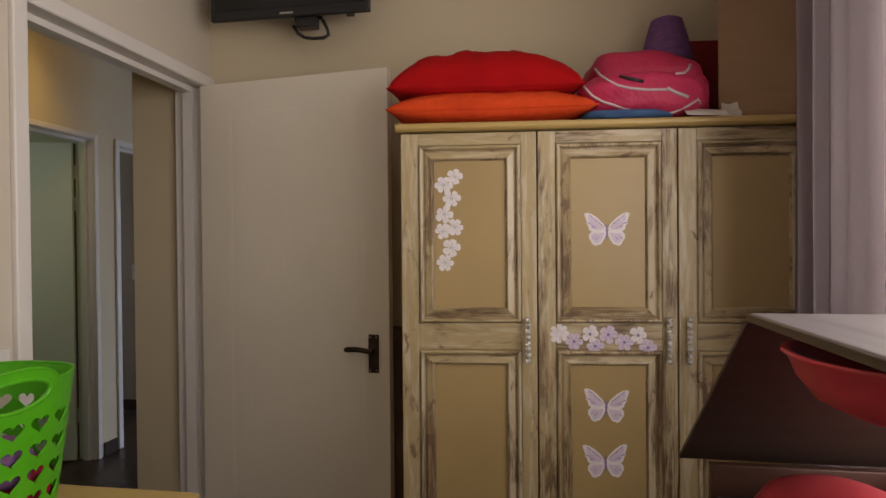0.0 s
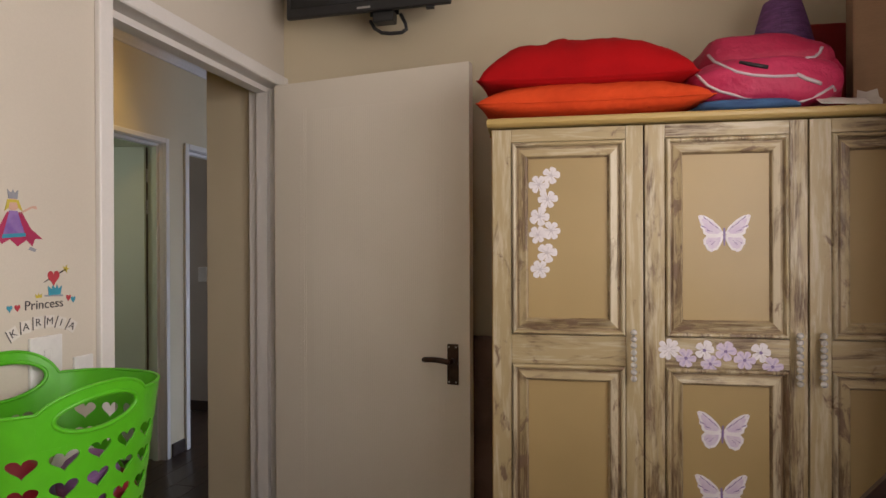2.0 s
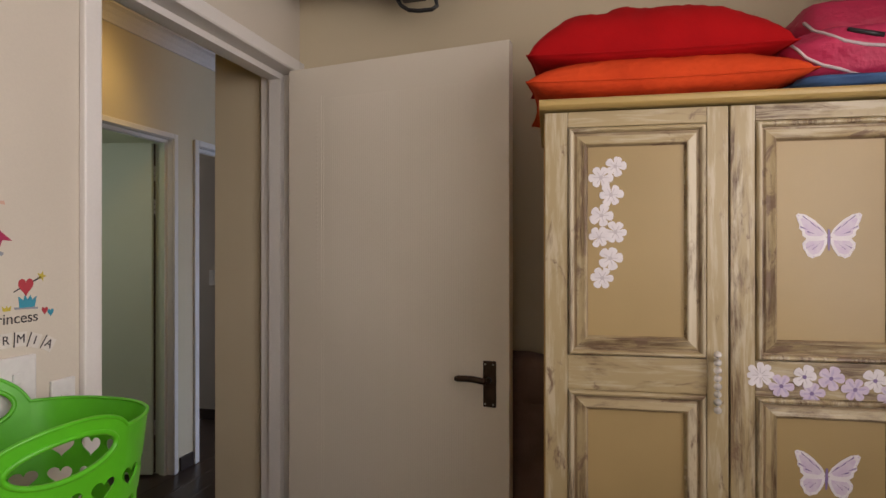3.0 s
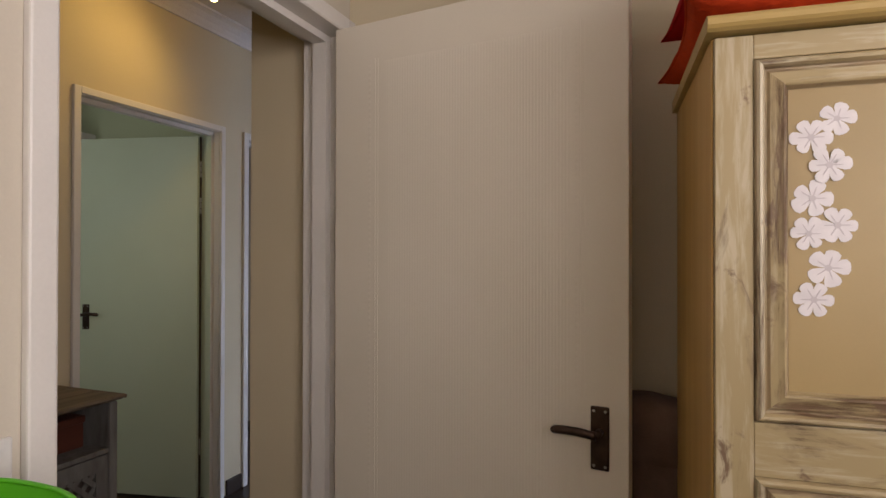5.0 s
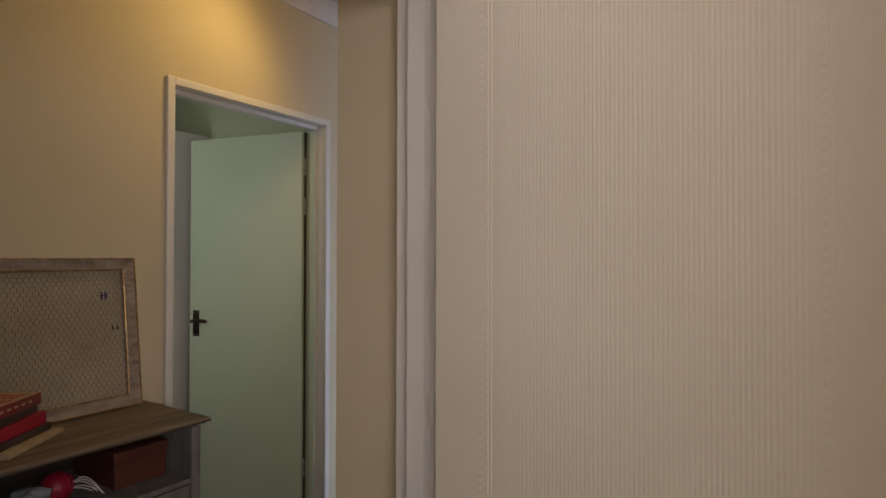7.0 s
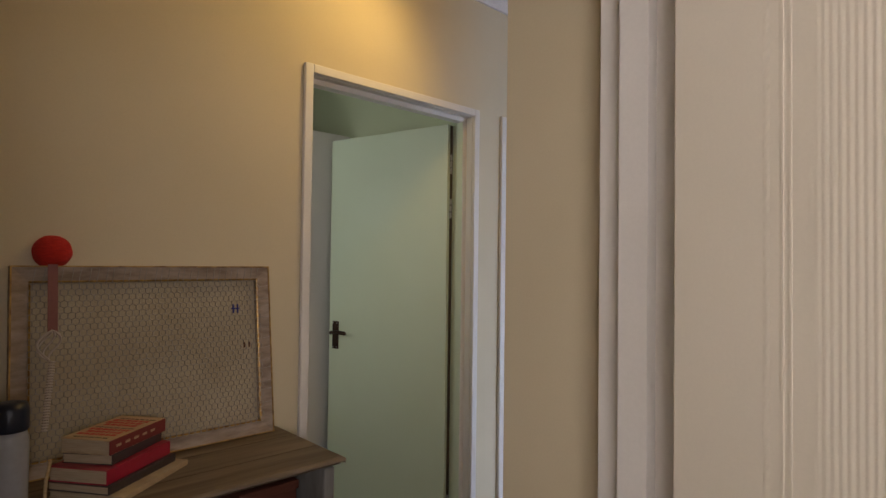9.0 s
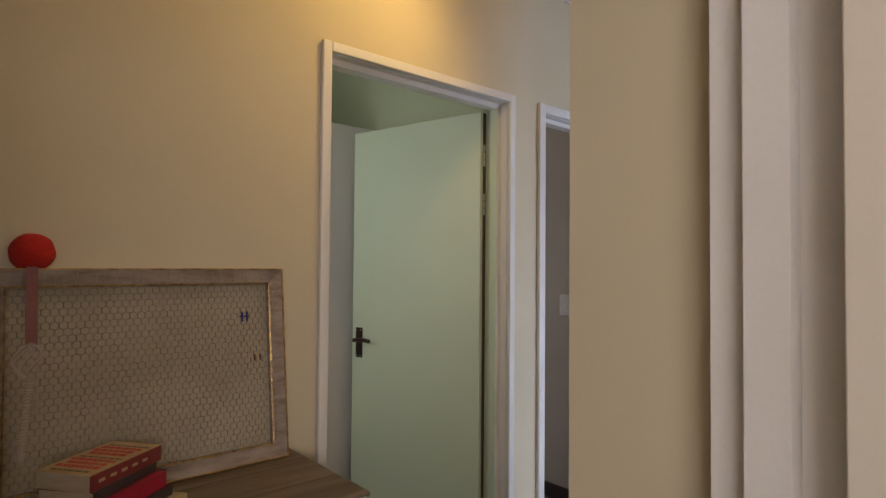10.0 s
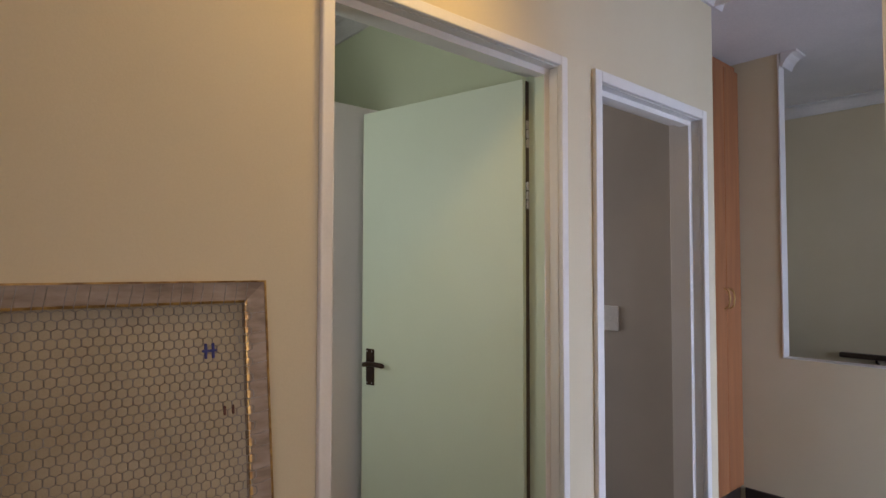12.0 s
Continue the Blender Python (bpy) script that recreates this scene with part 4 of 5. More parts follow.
curtain("curtain", 0.615, 1.64, 2.00, 0.02, 2.44, "mauve grey curtain drawn to the side of the window")
rod = thing("curtain_rod", "dark metal curtain rod above the window", "curtain rod", (0.608, 0.8, 2.45))
part("pole", tube([(0.608, -0.35, 2.455), (0.608, 2.04, 2.455)], 0.011, 12), BRONZE, rod)
for y in (-0.25, 2.025):
    part("bracket", box((0.603, y - 0.008, 2.445), (0.779, y + 0.008, 2.465), 0.002), BRONZE, rod)

# ---- bedroom: desk with a sloped back ----
desk = thing("desk", "tall dark wooden desk with a grey-washed top and sloped back board", "desk", (0.47, 0.95, 0))
part("top", box((0.1925, 0.46, 1.270), (0.545, 1.139, 1.281), 0.0025), GREYWASH, desk, "grey-washed wooden top with worn edges")
part("edge_strip", box((0.1885, 0.46, 1.2695), (0.1930, 1.142, 1.2798), 0.0018), WORN_EDGE, desk, "worn brown wooden edge")
part("edge_strip", box((0.1930, 1.1385, 1.2695), (0.545, 1.142, 1.2798), 0.0015), WORN_EDGE, desk)
bm = bmesh.new()
slab = [(1.138, 1.2692), (1.478, 0.974), (1.474, 0.969), (1.130, 1.2692)]
sides = [[bm.verts.new((x, y, z)) for y, z in slab] for x in (0.186, 0.545)]
for k in range(4):
    bm.faces.new((sides[0][k], sides[0][(k + 1) % 4], sides[1][(k + 1) % 4], sides[1][k]))
bm.faces.new(sides[0])
bm.faces.new(sides[1])
part("sloped_board", bm, DARKWOOD, desk, "dark stained sloping board")
part("back_board", box((0.222, 1.405, 0.0), (0.535, 1.423, 0.985), 0.002), MIDWOOD, desk)
part("side_board", box((0.517, 0.484, 0.0), (0.535, 1.404, 0.985), 0.002), MIDWOOD, desk)
part("side_board", box((0.517, 0.484, 0.985), (0.535, 1.10, 1.269), 0.002), MIDWOOD, desk)
part("end_board", box((0.20, 0.465, 0.0), (0.535, 0.483, 1.269), 0.002), MIDWOOD, desk)
part("shelf", box((0.226, 0.484, 0.915), (0.516, 1.404, 0.933), 0.002), DARKWOOD, desk)

stand = thing("pink_bowl", "coral pink plastic bowl on a pedestal inside the desk", "bowl", (0.312, 1.005, 0.933))
bowl = [(0.030, 0.252), (0.066, 0.257), (0.096, 0.271), (0.113, 0.293), (0.121, 0.314), (0.127, 0.318), (0.127, 0.322), (0.118, 0.321), (0.109, 0.295), (0.093, 0.277), (0.064, 0.264), (0.01, 0.260)]
part("bowl", lathe(bowl, (0.312, 1.005, 0.933), 40), HOTPINK, stand, smooth=True)
part("stem", lathe([(0.045, 0), (0.040, 0.012), (0.022, 0.03), (0.018, 0.12), (0.022, 0.23), (0.034, 0.254)], (0.312, 1.005, 0.933), 28), HOTPINK, stand, smooth=True)
tub = thing("pink_basin", "coral pink plastic basin turned upside down on the shelf", "basin", (0.350, 1.25, 0.933))
part("shell", lathe([(0.125, 0), (0.128, 0.006), (0.118, 0.010), (0.110, 0.04), (0.092, 0.066), (0.06, 0.080), (0.02, 0.084)], (0.350, 1.25, 0.933), 40), HOTPINK, tub, smooth=True)

# ---- bedroom: bag behind the door ----
bag = thing("brown_bag", "dark brown cloth bag standing behind the open door", "bag", (-0.70, 2.55, 0))
part("bag_body", blob((-0.63, 2.558, 0.49), (0.150, 0.058, 0.49), 6.0, 36, 0.04, 4.0), BROWNBAG, bag, smooth=True)
part("bag_top", blob((-0.61, 2.555, 0.955), (0.142, 0.058, 0.085), 5.0, 24, 0.18, 9.0), BROWNBAG, bag, smooth=True)

# ---- bedroom: table, basket and toys ----
TZ = 0.785
table = thing("side_table", "light varnished pine side table against the wall", "table", (-1.14, 1.25, 0))
part("tabletop", box((-1.418, 0.90, TZ - 0.024), (-0.870, 1.607, TZ), 0.004), PINE_X, table)
for x in (-1.395, -0.935):
    for y in (0.94, 1.535):
        part("leg", box((x, y, 0), (x + 0.042, y + 0.042, TZ - 0.024), 0.004), PINE, table)
for y in (0.95, 1.555):
    part("apron", box((-1.353, y, TZ - 0.10), (-0.935, y + 0.018, TZ - 0.024), 0.002), PINE_X, table)
for x in (-1.385, -0.915):
    part("apron", box((x, 0.982, TZ - 0.10), (x + 0.018, 1.535, TZ - 0.024), 0.002), PINE_X, table)

BC = (-1.255, 1.372, TZ)          # basket's middle
BA, BB, BH = 0.166, 0.200, 0.310
HAND = math.radians(-11)


def skin(a, h, off=0.0):
    """A point of the basket's tapering wall: angle, height, offset outwards."""
    f = 0.79 + 0.21 * (h / BH) ** 0.9
    ca, sa = math.cos(a), math.sin(a)
    k = (abs(ca) ** 2.5 + abs(sa) ** 2.5) ** (-1 / 2.5)
    return Vector((BC[0] + (BA * f * k + off) * ca, BC[1] + (BB * f * k + off) * sa, BC[2] + h))


def heart(n):
    """Points round a heart at even angles from its middle, about one across."""
    pts = []
    raw = []
    for k in range(240):
        t = 2 * math.pi * k / 240
        raw.append((16 * math.sin(t) ** 3 / 33, (13 * math.cos(t) - 5 * math.cos(2 * t) - 2 * math.cos(3 * t) - math.cos(4 * t)) / 33 + 0.05))
    for k in range(n):
        a = 2 * math.pi * k / n
        pts.append(max(raw, key=lambda p: (p[0] * math.cos(a) + p[1] * math.sin(a)) / math.hypot(*p)))
    return pts


def cell(bm, a0, a1, h0, h1, shape, width, height):
    """One patch of wall with a hole cut in it."""
    n = len(shape)
    am, hm = 0.5 * (a0 + a1), 0.5 * (h0 + h1)
    inner, middle, outer = [], [], []
    for k, (u, v) in enumerate(shape):
        ang = 2 * math.pi * k / n
        c, s = math.cos(ang), math.sin(ang)
        m = 1 / max(abs(c), abs(s))
        pa, ph = am + 0.5 * (a1 - a0) * c * m, hm + 0.5 * (h1 - h0) * s * m
        ia, ih = am + width * u, hm + height * v
        outer.append(skin(pa, ph))
        middle.append(skin(0.5 * (pa + ia), 0.5 * (ph + ih)))
        inner.append(skin(ia, ih))
    rings = [[bm.verts.new(p) for p in ring] for ring in (inner, middle, outer)]
    for near, far in zip(rings, rings[1:]):
        for k in range(n):
            j = (k + 1) % n
            bm.faces.new((near[k], far[k], far[j], near[j]))


tub2 = thing("laundry_basket", "lime green plastic basket with heart-shaped holes and two handles", "basket", (BC[0], BC[1], TZ), "")
bm = bmesh.new()
shape = heart(32)
COLS, ROWS = 19, 4
h_lo, h_hi = 0.034, 0.246
for r in range(ROWS):
    for c in range(COLS):
        a0 = HAND + 2 * math.pi * (c - 0.5) / COLS
        cell(bm, a0, a0 + 2 * math.pi / COLS, h_lo + (h_hi - h_lo) * r / ROWS, h_lo + (h_hi - h_lo) * (r + 1) / ROWS, shape, 0.262, 0.040)


def brim(a):
    """Height of the brim, raised over the two handles; the one by the wall stands higher."""
    room = abs((a - HAND + math.pi) % (2 * math.pi) - math.pi)
    wall = abs((a - HAND) % (2 * math.pi) - math.pi)
    d, rise = (room, 0.034) if room < wall else (wall, 0.060)
    return BH + rise * max(0.0, 1 - (d / 0.53) ** 2.4) ** 0.75


SPAN = 0.55
rims = []
for base, hole_z, hole_h in ((HAND, 0.292, 0.031), (HAND + math.pi, 0.308, 0.040)):
    n = 40
    inner, rings = [], [[], [], [], []]
    for k in range(n):
        ang = 2 * math.pi * k / n
        c, s = math.cos(ang), math.sin(ang)
        m = 1 / max(abs(c), abs(s))
        a = base + SPAN * c * m
        hi = brim(a)
        far, near = (a, 0.5 * (h_hi + hi) + 0.5 * (hi - h_hi) * s * m), (base + 0.42 * c, hole_z + hole_h * s)
        for q, ring in enumerate(rings):
            ring.append(bm.verts.new(skin(*[u + (w - u) * q / 3 for u, w in zip(near, far)])))
        inner.append(skin(*near))
    for near, far in zip(rings, rings[1:]):
        for k in range(n):
            j = (k + 1) % n
            bm.faces.new((near[k], far[k], far[j], near[j]))
    rims.append(inner)
    steps = 26
    prev = None
    for k in range(steps + 1):
        a = base + SPAN + (math.pi - 2 * SPAN) * k / steps
        now = [bm.verts.new(skin(a, h_hi + (brim(a) - h_hi) * q / 4)) for q in range(5)]
        if prev:
            for q in range(4):
                bm.faces.new((prev[q], now[q], now[q + 1], prev[q + 1]))
        prev = now
rings = [[bm.verts.new(skin(2 * math.pi * k / 72, h)) for k in range(72)] for h in (0.0, h_lo)]
for k in range(72):
    bm.faces.new((rings[0][k], rings[0][(k + 1) % 72], rings[1][(k + 1) % 72], rings[1][k]))
bm.faces.new(rings[0])
bmesh.ops.remove_doubles(bm, verts=bm.verts[:], dist=0.0004)
shell = part("shell", bm, LIME, tub2, smooth=True)
wall_thick = shell.modifiers.new("thickness", "SOLIDIFY")
wall_thick.thickness, wall_thick.offset, wall_thick.use_even_offset = 0.003, 0.0, False
crisp = shell.modifiers.new("crisp", "EDGE_SPLIT")
crisp.split_angle = radians(35)
part("brim", tube([skin(2 * math.pi * k / 240, brim(2 * math.pi * k / 240)) for k in range(240)], 0.0034, 8, True), LIME, tub2, smooth=True)
for pts in rims:
    part("handle_rim", tube(pts, 0.0046, 8, True), LIME, tub2, smooth=True)

TOYS = (("red_ball", "glossy red plastic toy ball in the basket", RED, (-1.20, 1.31, 0.085), 0.062), ("purple_ball", "dark purple toy ball in the basket", PURPLE_DECAL, (-1.30, 1.41, 0.09), 0.066),
        ("red_ball", "glossy red plastic toy ball in the basket", BOOKPINK, (-1.19, 1.45, 0.09), 0.066), ("purple_ball", "dark purple toy ball in the basket", PURPLE, (-1.155, 1.38, 0.175), 0.055),
        ("pink_ball", "crimson toy ball in the basket", BOOKPINK, (-1.25, 1.30, 0.185), 0.055), ("white_ball", "white toy ball in the basket", WHITE_DECAL, (-1.27, 1.46, 0.16), 0.045))
for nm, label, mt, (x, y, z), r in TOYS:
    part_ob = part(nm, blob((x - 0.015, y, TZ + z * 0.85 - 0.008), (r, r, r), 2.0, 24, 0.05, x * 9), mt, None, smooth=True)
    tagged(part_ob, label, "toy", "toys in the basket")

def switch_plate(name, m, wide, high, rockers, label):
    """A moulded plate with rocker switches, in the local xz plane."""
    s = thing(name, label, "light switch", tuple(m.translation))
    bm = box((-wide / 2, -0.009, -high / 2), (wide / 2, 0, high / 2), 0.003)
    bm.transform(m)
    part("plate", bm, SWITCH, s)
    for k in range(rockers):
        z = (k - (rockers - 1) / 2) * 0.03
        bm = box((-0.009, -0.0125, z - 0.011), (0.009, -0.008, z + 0.011), 0.002)
        bm.transform(m)
        part("rocker", bm, SWITCH, s)


switch_plate("light_switch", pose(WX, 1.520, 1.118, 0, 0, 90), 0.082, 0.115, 2, "white double light switch on the cream wall")
switch_plate("wall_socket", pose(WX, 1.622, 1.070, 0, 0, 90), 0.055, 0.085, 1, "small white switch plate beside the door frame")
switch_plate("light_switch", pose(-3.355, 4.700, 1.155, 0, 0, 0), 0.085, 0.125, 1, "white light switch on the taupe wall")

# ---- bedroom: wall stickers ----
WALLM = lambda y, z: pose(WX + 0.0002, y, z, 0, 0, 90)


def decal(parent, name, outline, y, z, material, lift=0.0006):
    return part(name, flat(outline, lift, WALLM(y, z)), material, parent)


doll = thing("figure_sticker", "coloured sticker of a caped crowned figure on the wall", "sticker", (WX, 1.45, 1.42), "wall stickers")
decal(doll, "cape", [(-0.045, -0.005), (-0.018, 0.045), (0.016, 0.045), (0.036, 0.010), (0.066, -0.014), (0.047, -0.013), (0.040, -0.030), (0.026, -0.016), (0.005, -0.030), (-0.012, -0.014), (-0.03, -0.025)], 1.452, 1.412, CAPE)
decal(doll, "dress", [(-0.026, -0.012), (-0.010, 0.045), (0.008, 0.045), (0.026, -0.008)], 1.449, 1.415, GOWN, 0.0009)
decal(doll, "hem", [(-0.027, -0.015), (-0.026, -0.006), (0.026, -0.002), (0.027, -0.010)], 1.449, 1.414, INKTEAL, 0.0012)
decal(doll, "face", [(0.014 * math.cos(k * 0.524), 0.014 * math.sin(k * 0.524)) for k in range(12)], 1.447, 1.474, SKIN, 0.0009)
decal(doll, "hair", [(-0.019, -0.016), (-0.013, 0.010), (0.012, 0.010), (0.022, -0.014), (0.012, -0.008), (0.008, 0.004), (-0.008, 0.004), (-0.010, -0.008)], 1.447, 1.474, INKYELLOW, 0.0012)
decal(doll, "crown", [(-0.010, 0), (-0.013, 0.020), (-0.004, 0.012), (0.000, 0.020), (0.004, 0.012), (0.012, 0.020), (0.010, 0)], 1.447, 1.486, CLEAR, 0.0012)
decal(doll, "arm", [(0.010, 0.024), (0.040, 0.040), (0.052, 0.038), (0.050, 0.046), (0.040, 0.045), (0.010, 0.029)], 1.452, 1.428, SKIN)
decal(doll, "shoe", [(0.030, -0.050), (0.046, -0.056), (0.050, -0.050), (0.036, -0.044)], 1.452, 1.425, CLEAR)

crest = thing("heart_sticker", "red heart, blue crown and star wand wall sticker", "sticker", (WX, 1.546, 1.295), "wall stickers")
decal(crest, "wand", [(-0.026, -0.004), (-0.025, -0.001), (0.030, 0.026), (0.032, 0.023)], 1.546, 1.302, INK)
decal(crest, "heart", [(0.032 * u, 0.040 * v) for u, v in heart(24)], 1.545, 1.308, INKRED, 0.0010)
decal(crest, "crown", [(-0.016, -0.012), (-0.018, 0.010), (-0.008, 0.002), (-0.005, 0.012), (0.001, 0.002), (0.006, 0.012), (0.010, 0.002), (0.019, 0.009), (0.015, -0.012)], 1.548, 1.280, INKTEAL, 0.0012)
decal(crest, "brim", [(-0.026, -0.002), (0.022, -0.005), (0.022, -0.001), (-0.026, 0.002)], 1.548, 1.268, CLEAR)
decal(crest, "star", [((0.011 if k % 2 == 0 else 0.0045) * math.cos(k * math.pi / 5), (0.011 if k % 2 == 0 else 0.0045) * math.sin(k * math.pi / 5)) for k in range(10)], 1.578, 1.328, INKYELLOW)

words = thing("word_sticker", "dark lettered word sticker with small hearts on the wall", "sticker", (WX, 1.52, 1.25), "wall stickers")
letters("word", "Princess", 0.030, WALLM(1.521, 1.248) @ pose(0, -0.0008, 0, 0, 0, 0), INK, words)
for y, z, mt in ((1.438, 1.246, INKTEAL), (1.456, 1.246, INKRED), (1.585, 1.258, INKRED), (1.598, 1.253, INKTEAL)):
    decal(words, "small_heart", [(0.014 * u, 0.018 * v) for u, v in heart(16)], y, z, mt)
decal(words, "small_crown", [(-0.007, -0.004), (-0.009, 0.006), (-0.003, 0.001), (0, 0.007), (0.003, 0.001), (0.009, 0.006), (0.007, -0.004)], 1.507, 1.268, INKYELLOW)

tiles = thing("letter_sticker", "row of small lettered tiles in an arc, wall sticker", "sticker", (WX, 1.50, 1.20), "wall stickers")
for k, ch in enumerate("KARMIA"):
    y = 1.446 + 0.0295 * k
    z = 1.190 + 0.030 * math.sin(math.pi * (k + 0.35) / 5.6) * 0.75 - 0.004
    tilt = (2.3 - k) * -13 * (0.25 if 1 <= k <= 3 else 0.9)
    m = WALLM(y, z) @ pose(0, 0, 0, 0, tilt, 0)
    t = part("tile", flat([(-0.012, -0.014), (0.012, -0.014), (0.012, 0.014), (-0.012, 0.014)], 0.0005, m), PAPER, tiles)
    part("tile_edge", flat([(-0.0135, -0.015), (-0.0115, -0.015), (-0.0115, 0.014), (-0.0135, 0.014)], 0.0009, m), INK, t)
    letters("letter", ch, 0.024, m @ pose(0, -0.0008, 0), INK, t)

# ---- passage: dresser ----
DZ = 0.85
dresser = thing("dresser", "weathered grey-brown wooden dresser with an open shelf and lattice doors", "dresser", (-2.65, 2.08, 0))
bm = bmesh.new()
lip = [(-2.863, DZ - 0.022), (-2.863, DZ), (-2.440, DZ), (-2.432, DZ - 0.004), (-2.430, DZ - 0.009), (-2.436, DZ - 0.013), (-2.445, DZ - 0.016), (-2.450, DZ - 0.022)]
rings = []
for y, inset in ((1.470, 0.012), (1.478, 0.0), (2.682, 0.0), (2.690, 0.012)):
    rings.append([bm.verts.new((x, y, z if inset == 0 else (DZ - 0.018 if z < DZ - 0.010 else DZ - 0.003 if z >= DZ - 0.002 else z))) for x, z in lip])
for a, b in zip(rings, rings[1:]):
    for k in range(len(lip)):
        bm.faces.new((a[k], a[(k + 1) % len(lip)], b[(k + 1) % len(lip)], b[k]))
bm.faces.new(rings[0])
bm.faces.new(rings[-1])
part("top", bm, WEATHERED, dresser, "weathered plank top with a moulded edge")
for y in (1.50, 2.632):
    part("side_panel", box((-2.855, y, 0.06), (-2.462, y + 0.020, DZ - 0.022), 0.002), GREYPAINT, dresser)
    part("post", box((-2.462, y - 0.006, 0.0), (-2.440, y + 0.026, DZ - 0.022), 0.004), GREYPAINT, dresser)
    part("back_leg", box((-2.858, y, 0.0), (-2.82, y + 0.02, 0.06), 0.002), GREYPAINT, dresser)
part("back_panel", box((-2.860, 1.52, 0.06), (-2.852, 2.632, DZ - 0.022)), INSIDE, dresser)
part("shelf", box((-2.852, 1.52, 0.645), (-2.446, 2.632, 0.662), 0.002), GREYPAINT, dresser)
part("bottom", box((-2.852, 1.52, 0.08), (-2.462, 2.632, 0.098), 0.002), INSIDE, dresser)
part("rail", box((-2.458, 1.526, 0.062), (-2.444, 2.626, 0.098), 0.002), GREYPAINT, dresser)
for y0, y1 in ((1.53, 1.893), (1.899, 2.259), (2.265, 2.622)):
    d = part("lattice_door", boxes(((-2.460, y0, 0.105), (-2.446, y0 + 0.045, 0.640)), ((-2.460, y1 - 0.045, 0.105), (-2.446, y1, 0.640)),
                                   ((-2.4595, y0 + 0.045, 0.105), (-2.4465, y1 - 0.045, 0.155)), ((-2.4595, y0 + 0.045, 0.585), (-2.4465, y1 - 0.045, 0.640))), GREYPAINT, dresser)
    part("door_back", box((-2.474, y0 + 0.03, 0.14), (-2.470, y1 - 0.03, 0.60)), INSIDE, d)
    for way in (1, -1):
        for k in range(-9, 14):
            ya, yb = y0 + 0.045, y1 - 0.045
            z0, z1 = 0.155, 0.585
            c = z0 + 0.055 * k if way > 0 else z1 - 0.055 * k
            p0, p1 = (ya, c), (yb, c + way * (yb - ya))
            if way > 0:
                lo_t, hi_t = max(0.0, (z0 - c) / (yb - ya)), min(1.0, (z1 - c) / (yb - ya))
            else:
                lo_t, hi_t = max(0.0, (c - z1) / (yb - ya)), min(1.0, (c - z0) / (yb - ya))
            if hi_t - lo_t < 0.06:
                continue
            a = Vector((0, ya + (yb - ya) * lo_t, c + way * (yb - ya) * lo_t))
            b = Vector((0, ya + (yb - ya) * hi_t, c + way * (yb - ya) * hi_t))
            side = (b - a).normalized().cross(Vector((1, 0, 0))) * 0.009
            x0, x1 = (-2.4570, -2.4525) if way > 0 else (-2.4524, -2.4480)
            sl = bmesh.new()
            quad = [[sl.verts.new((x, p.y, p.z)) for p in (a - side, b - side, b + side, a + side)] for x in (x0, x1)]
            for q in range(4):
                sl.faces.new((quad[0][q], quad[0][(q + 1) % 4], quad[1][(q + 1) % 4], quad[1][q]))
            sl.faces.new(quad[0])
            sl.faces.new(quad[1])
            part("slat", sl, GREYPAINT, d)

for x in (-2.715, -2.575):
    part("plank_seam", box((x, 1.482, DZ - 0.002), (x + 0.0022, 2.679, DZ + 0.0005)), INSIDE, dresser, "dark joint between the top planks")

chest = thing("wooden_box", "small red-brown wooden box on the dresser shelf", "box", (-2.67, 2.52, 0.662))
part("box_body", box((-2.80, 2.435, 0.662), (-2.545, 2.602, 0.752), 0.003), OXBLOOD, chest)
part("lid", box((-2.805, 2.430, 0.752), (-2.540, 2.607, 0.778), 0.004), OXBLOOD, chest)
wool = thing("wool_ball", "crimson ball of wool on the dresser shelf", "wool", (-2.615, 2.305, 0.662))
part("ball", blob((-2.615, 2.305, 0.662 + 0.042), (0.043, 0.043, 0.042), 2.0, 24, 0.06, 3.0), BOOKPINK, wool, smooth=True)
for k in range(9):
    pts = []
    for q in range(28):
        u = 2 * math.pi * q / 28
        tilt, spin = 0.35 * k, 0.7 * k
        p = Vector((0.0432 * math.cos(u), 0.0432 * math.sin(u) * math.cos(tilt), 0.0422 * math.sin(u) * math.sin(tilt)))
        pts.append(Vector((-2.615, 2.305, 0.704)) + Vector((p.x * math.cos(spin) - p.y * math.sin(spin), p.x * math.sin(spin) + p.y * math.cos(spin), p.z)))
    part("strand", tube(pts, 0.0016, 5, True), BOOKPINK, wool, smooth=True)
rag = thing("grey_cloth", "crumpled pale grey cloth on the dresser shelf", "cloth", (-2.585, 2.222, 0.662))
part("folds", blob((-2.585, 2.222, 0.662 + 0.036), (0.052, 0.048, 0.036), 2.2, 36, 0.5, 6.0), CLEAR, rag, smooth=True)
cable = thing("white_cable", "loose thin white wires on the dresser shelf", "cable", (-2.58, 2.36, 0.662))
for k in range(5):
    pts = []
    for q in range(13):
        f = q / 12
        pts.append((-2.610 + 0.05 * f + 0.01 * math.sin(2.2 * k), 2.325 + (0.055 + 0.008 * k) * f, 0.690 - 0.018 * f + (0.012 + 0.007 * k) * math.sin(math.pi * f * (0.8 + 0.08 * k))))
    part("coil", tube(pts, 0.0016, 6), PAPER, cable, smooth=True)

# ---- passage: wire picture frame ----
FW, FH = 0.682, 0.526
FM = Matrix.Translation((-2.797, 1.968, DZ + 0.001)) @ pose(0, 0, 0, 0, 0, 90) @ pose(0, 0, 0, -6.6, 0, 0)
wireframe = thing("wire_frame", "distressed whitewashed frame covered with chicken wire, leaning on the wall", "picture frame", (-2.79, 2.31, DZ))


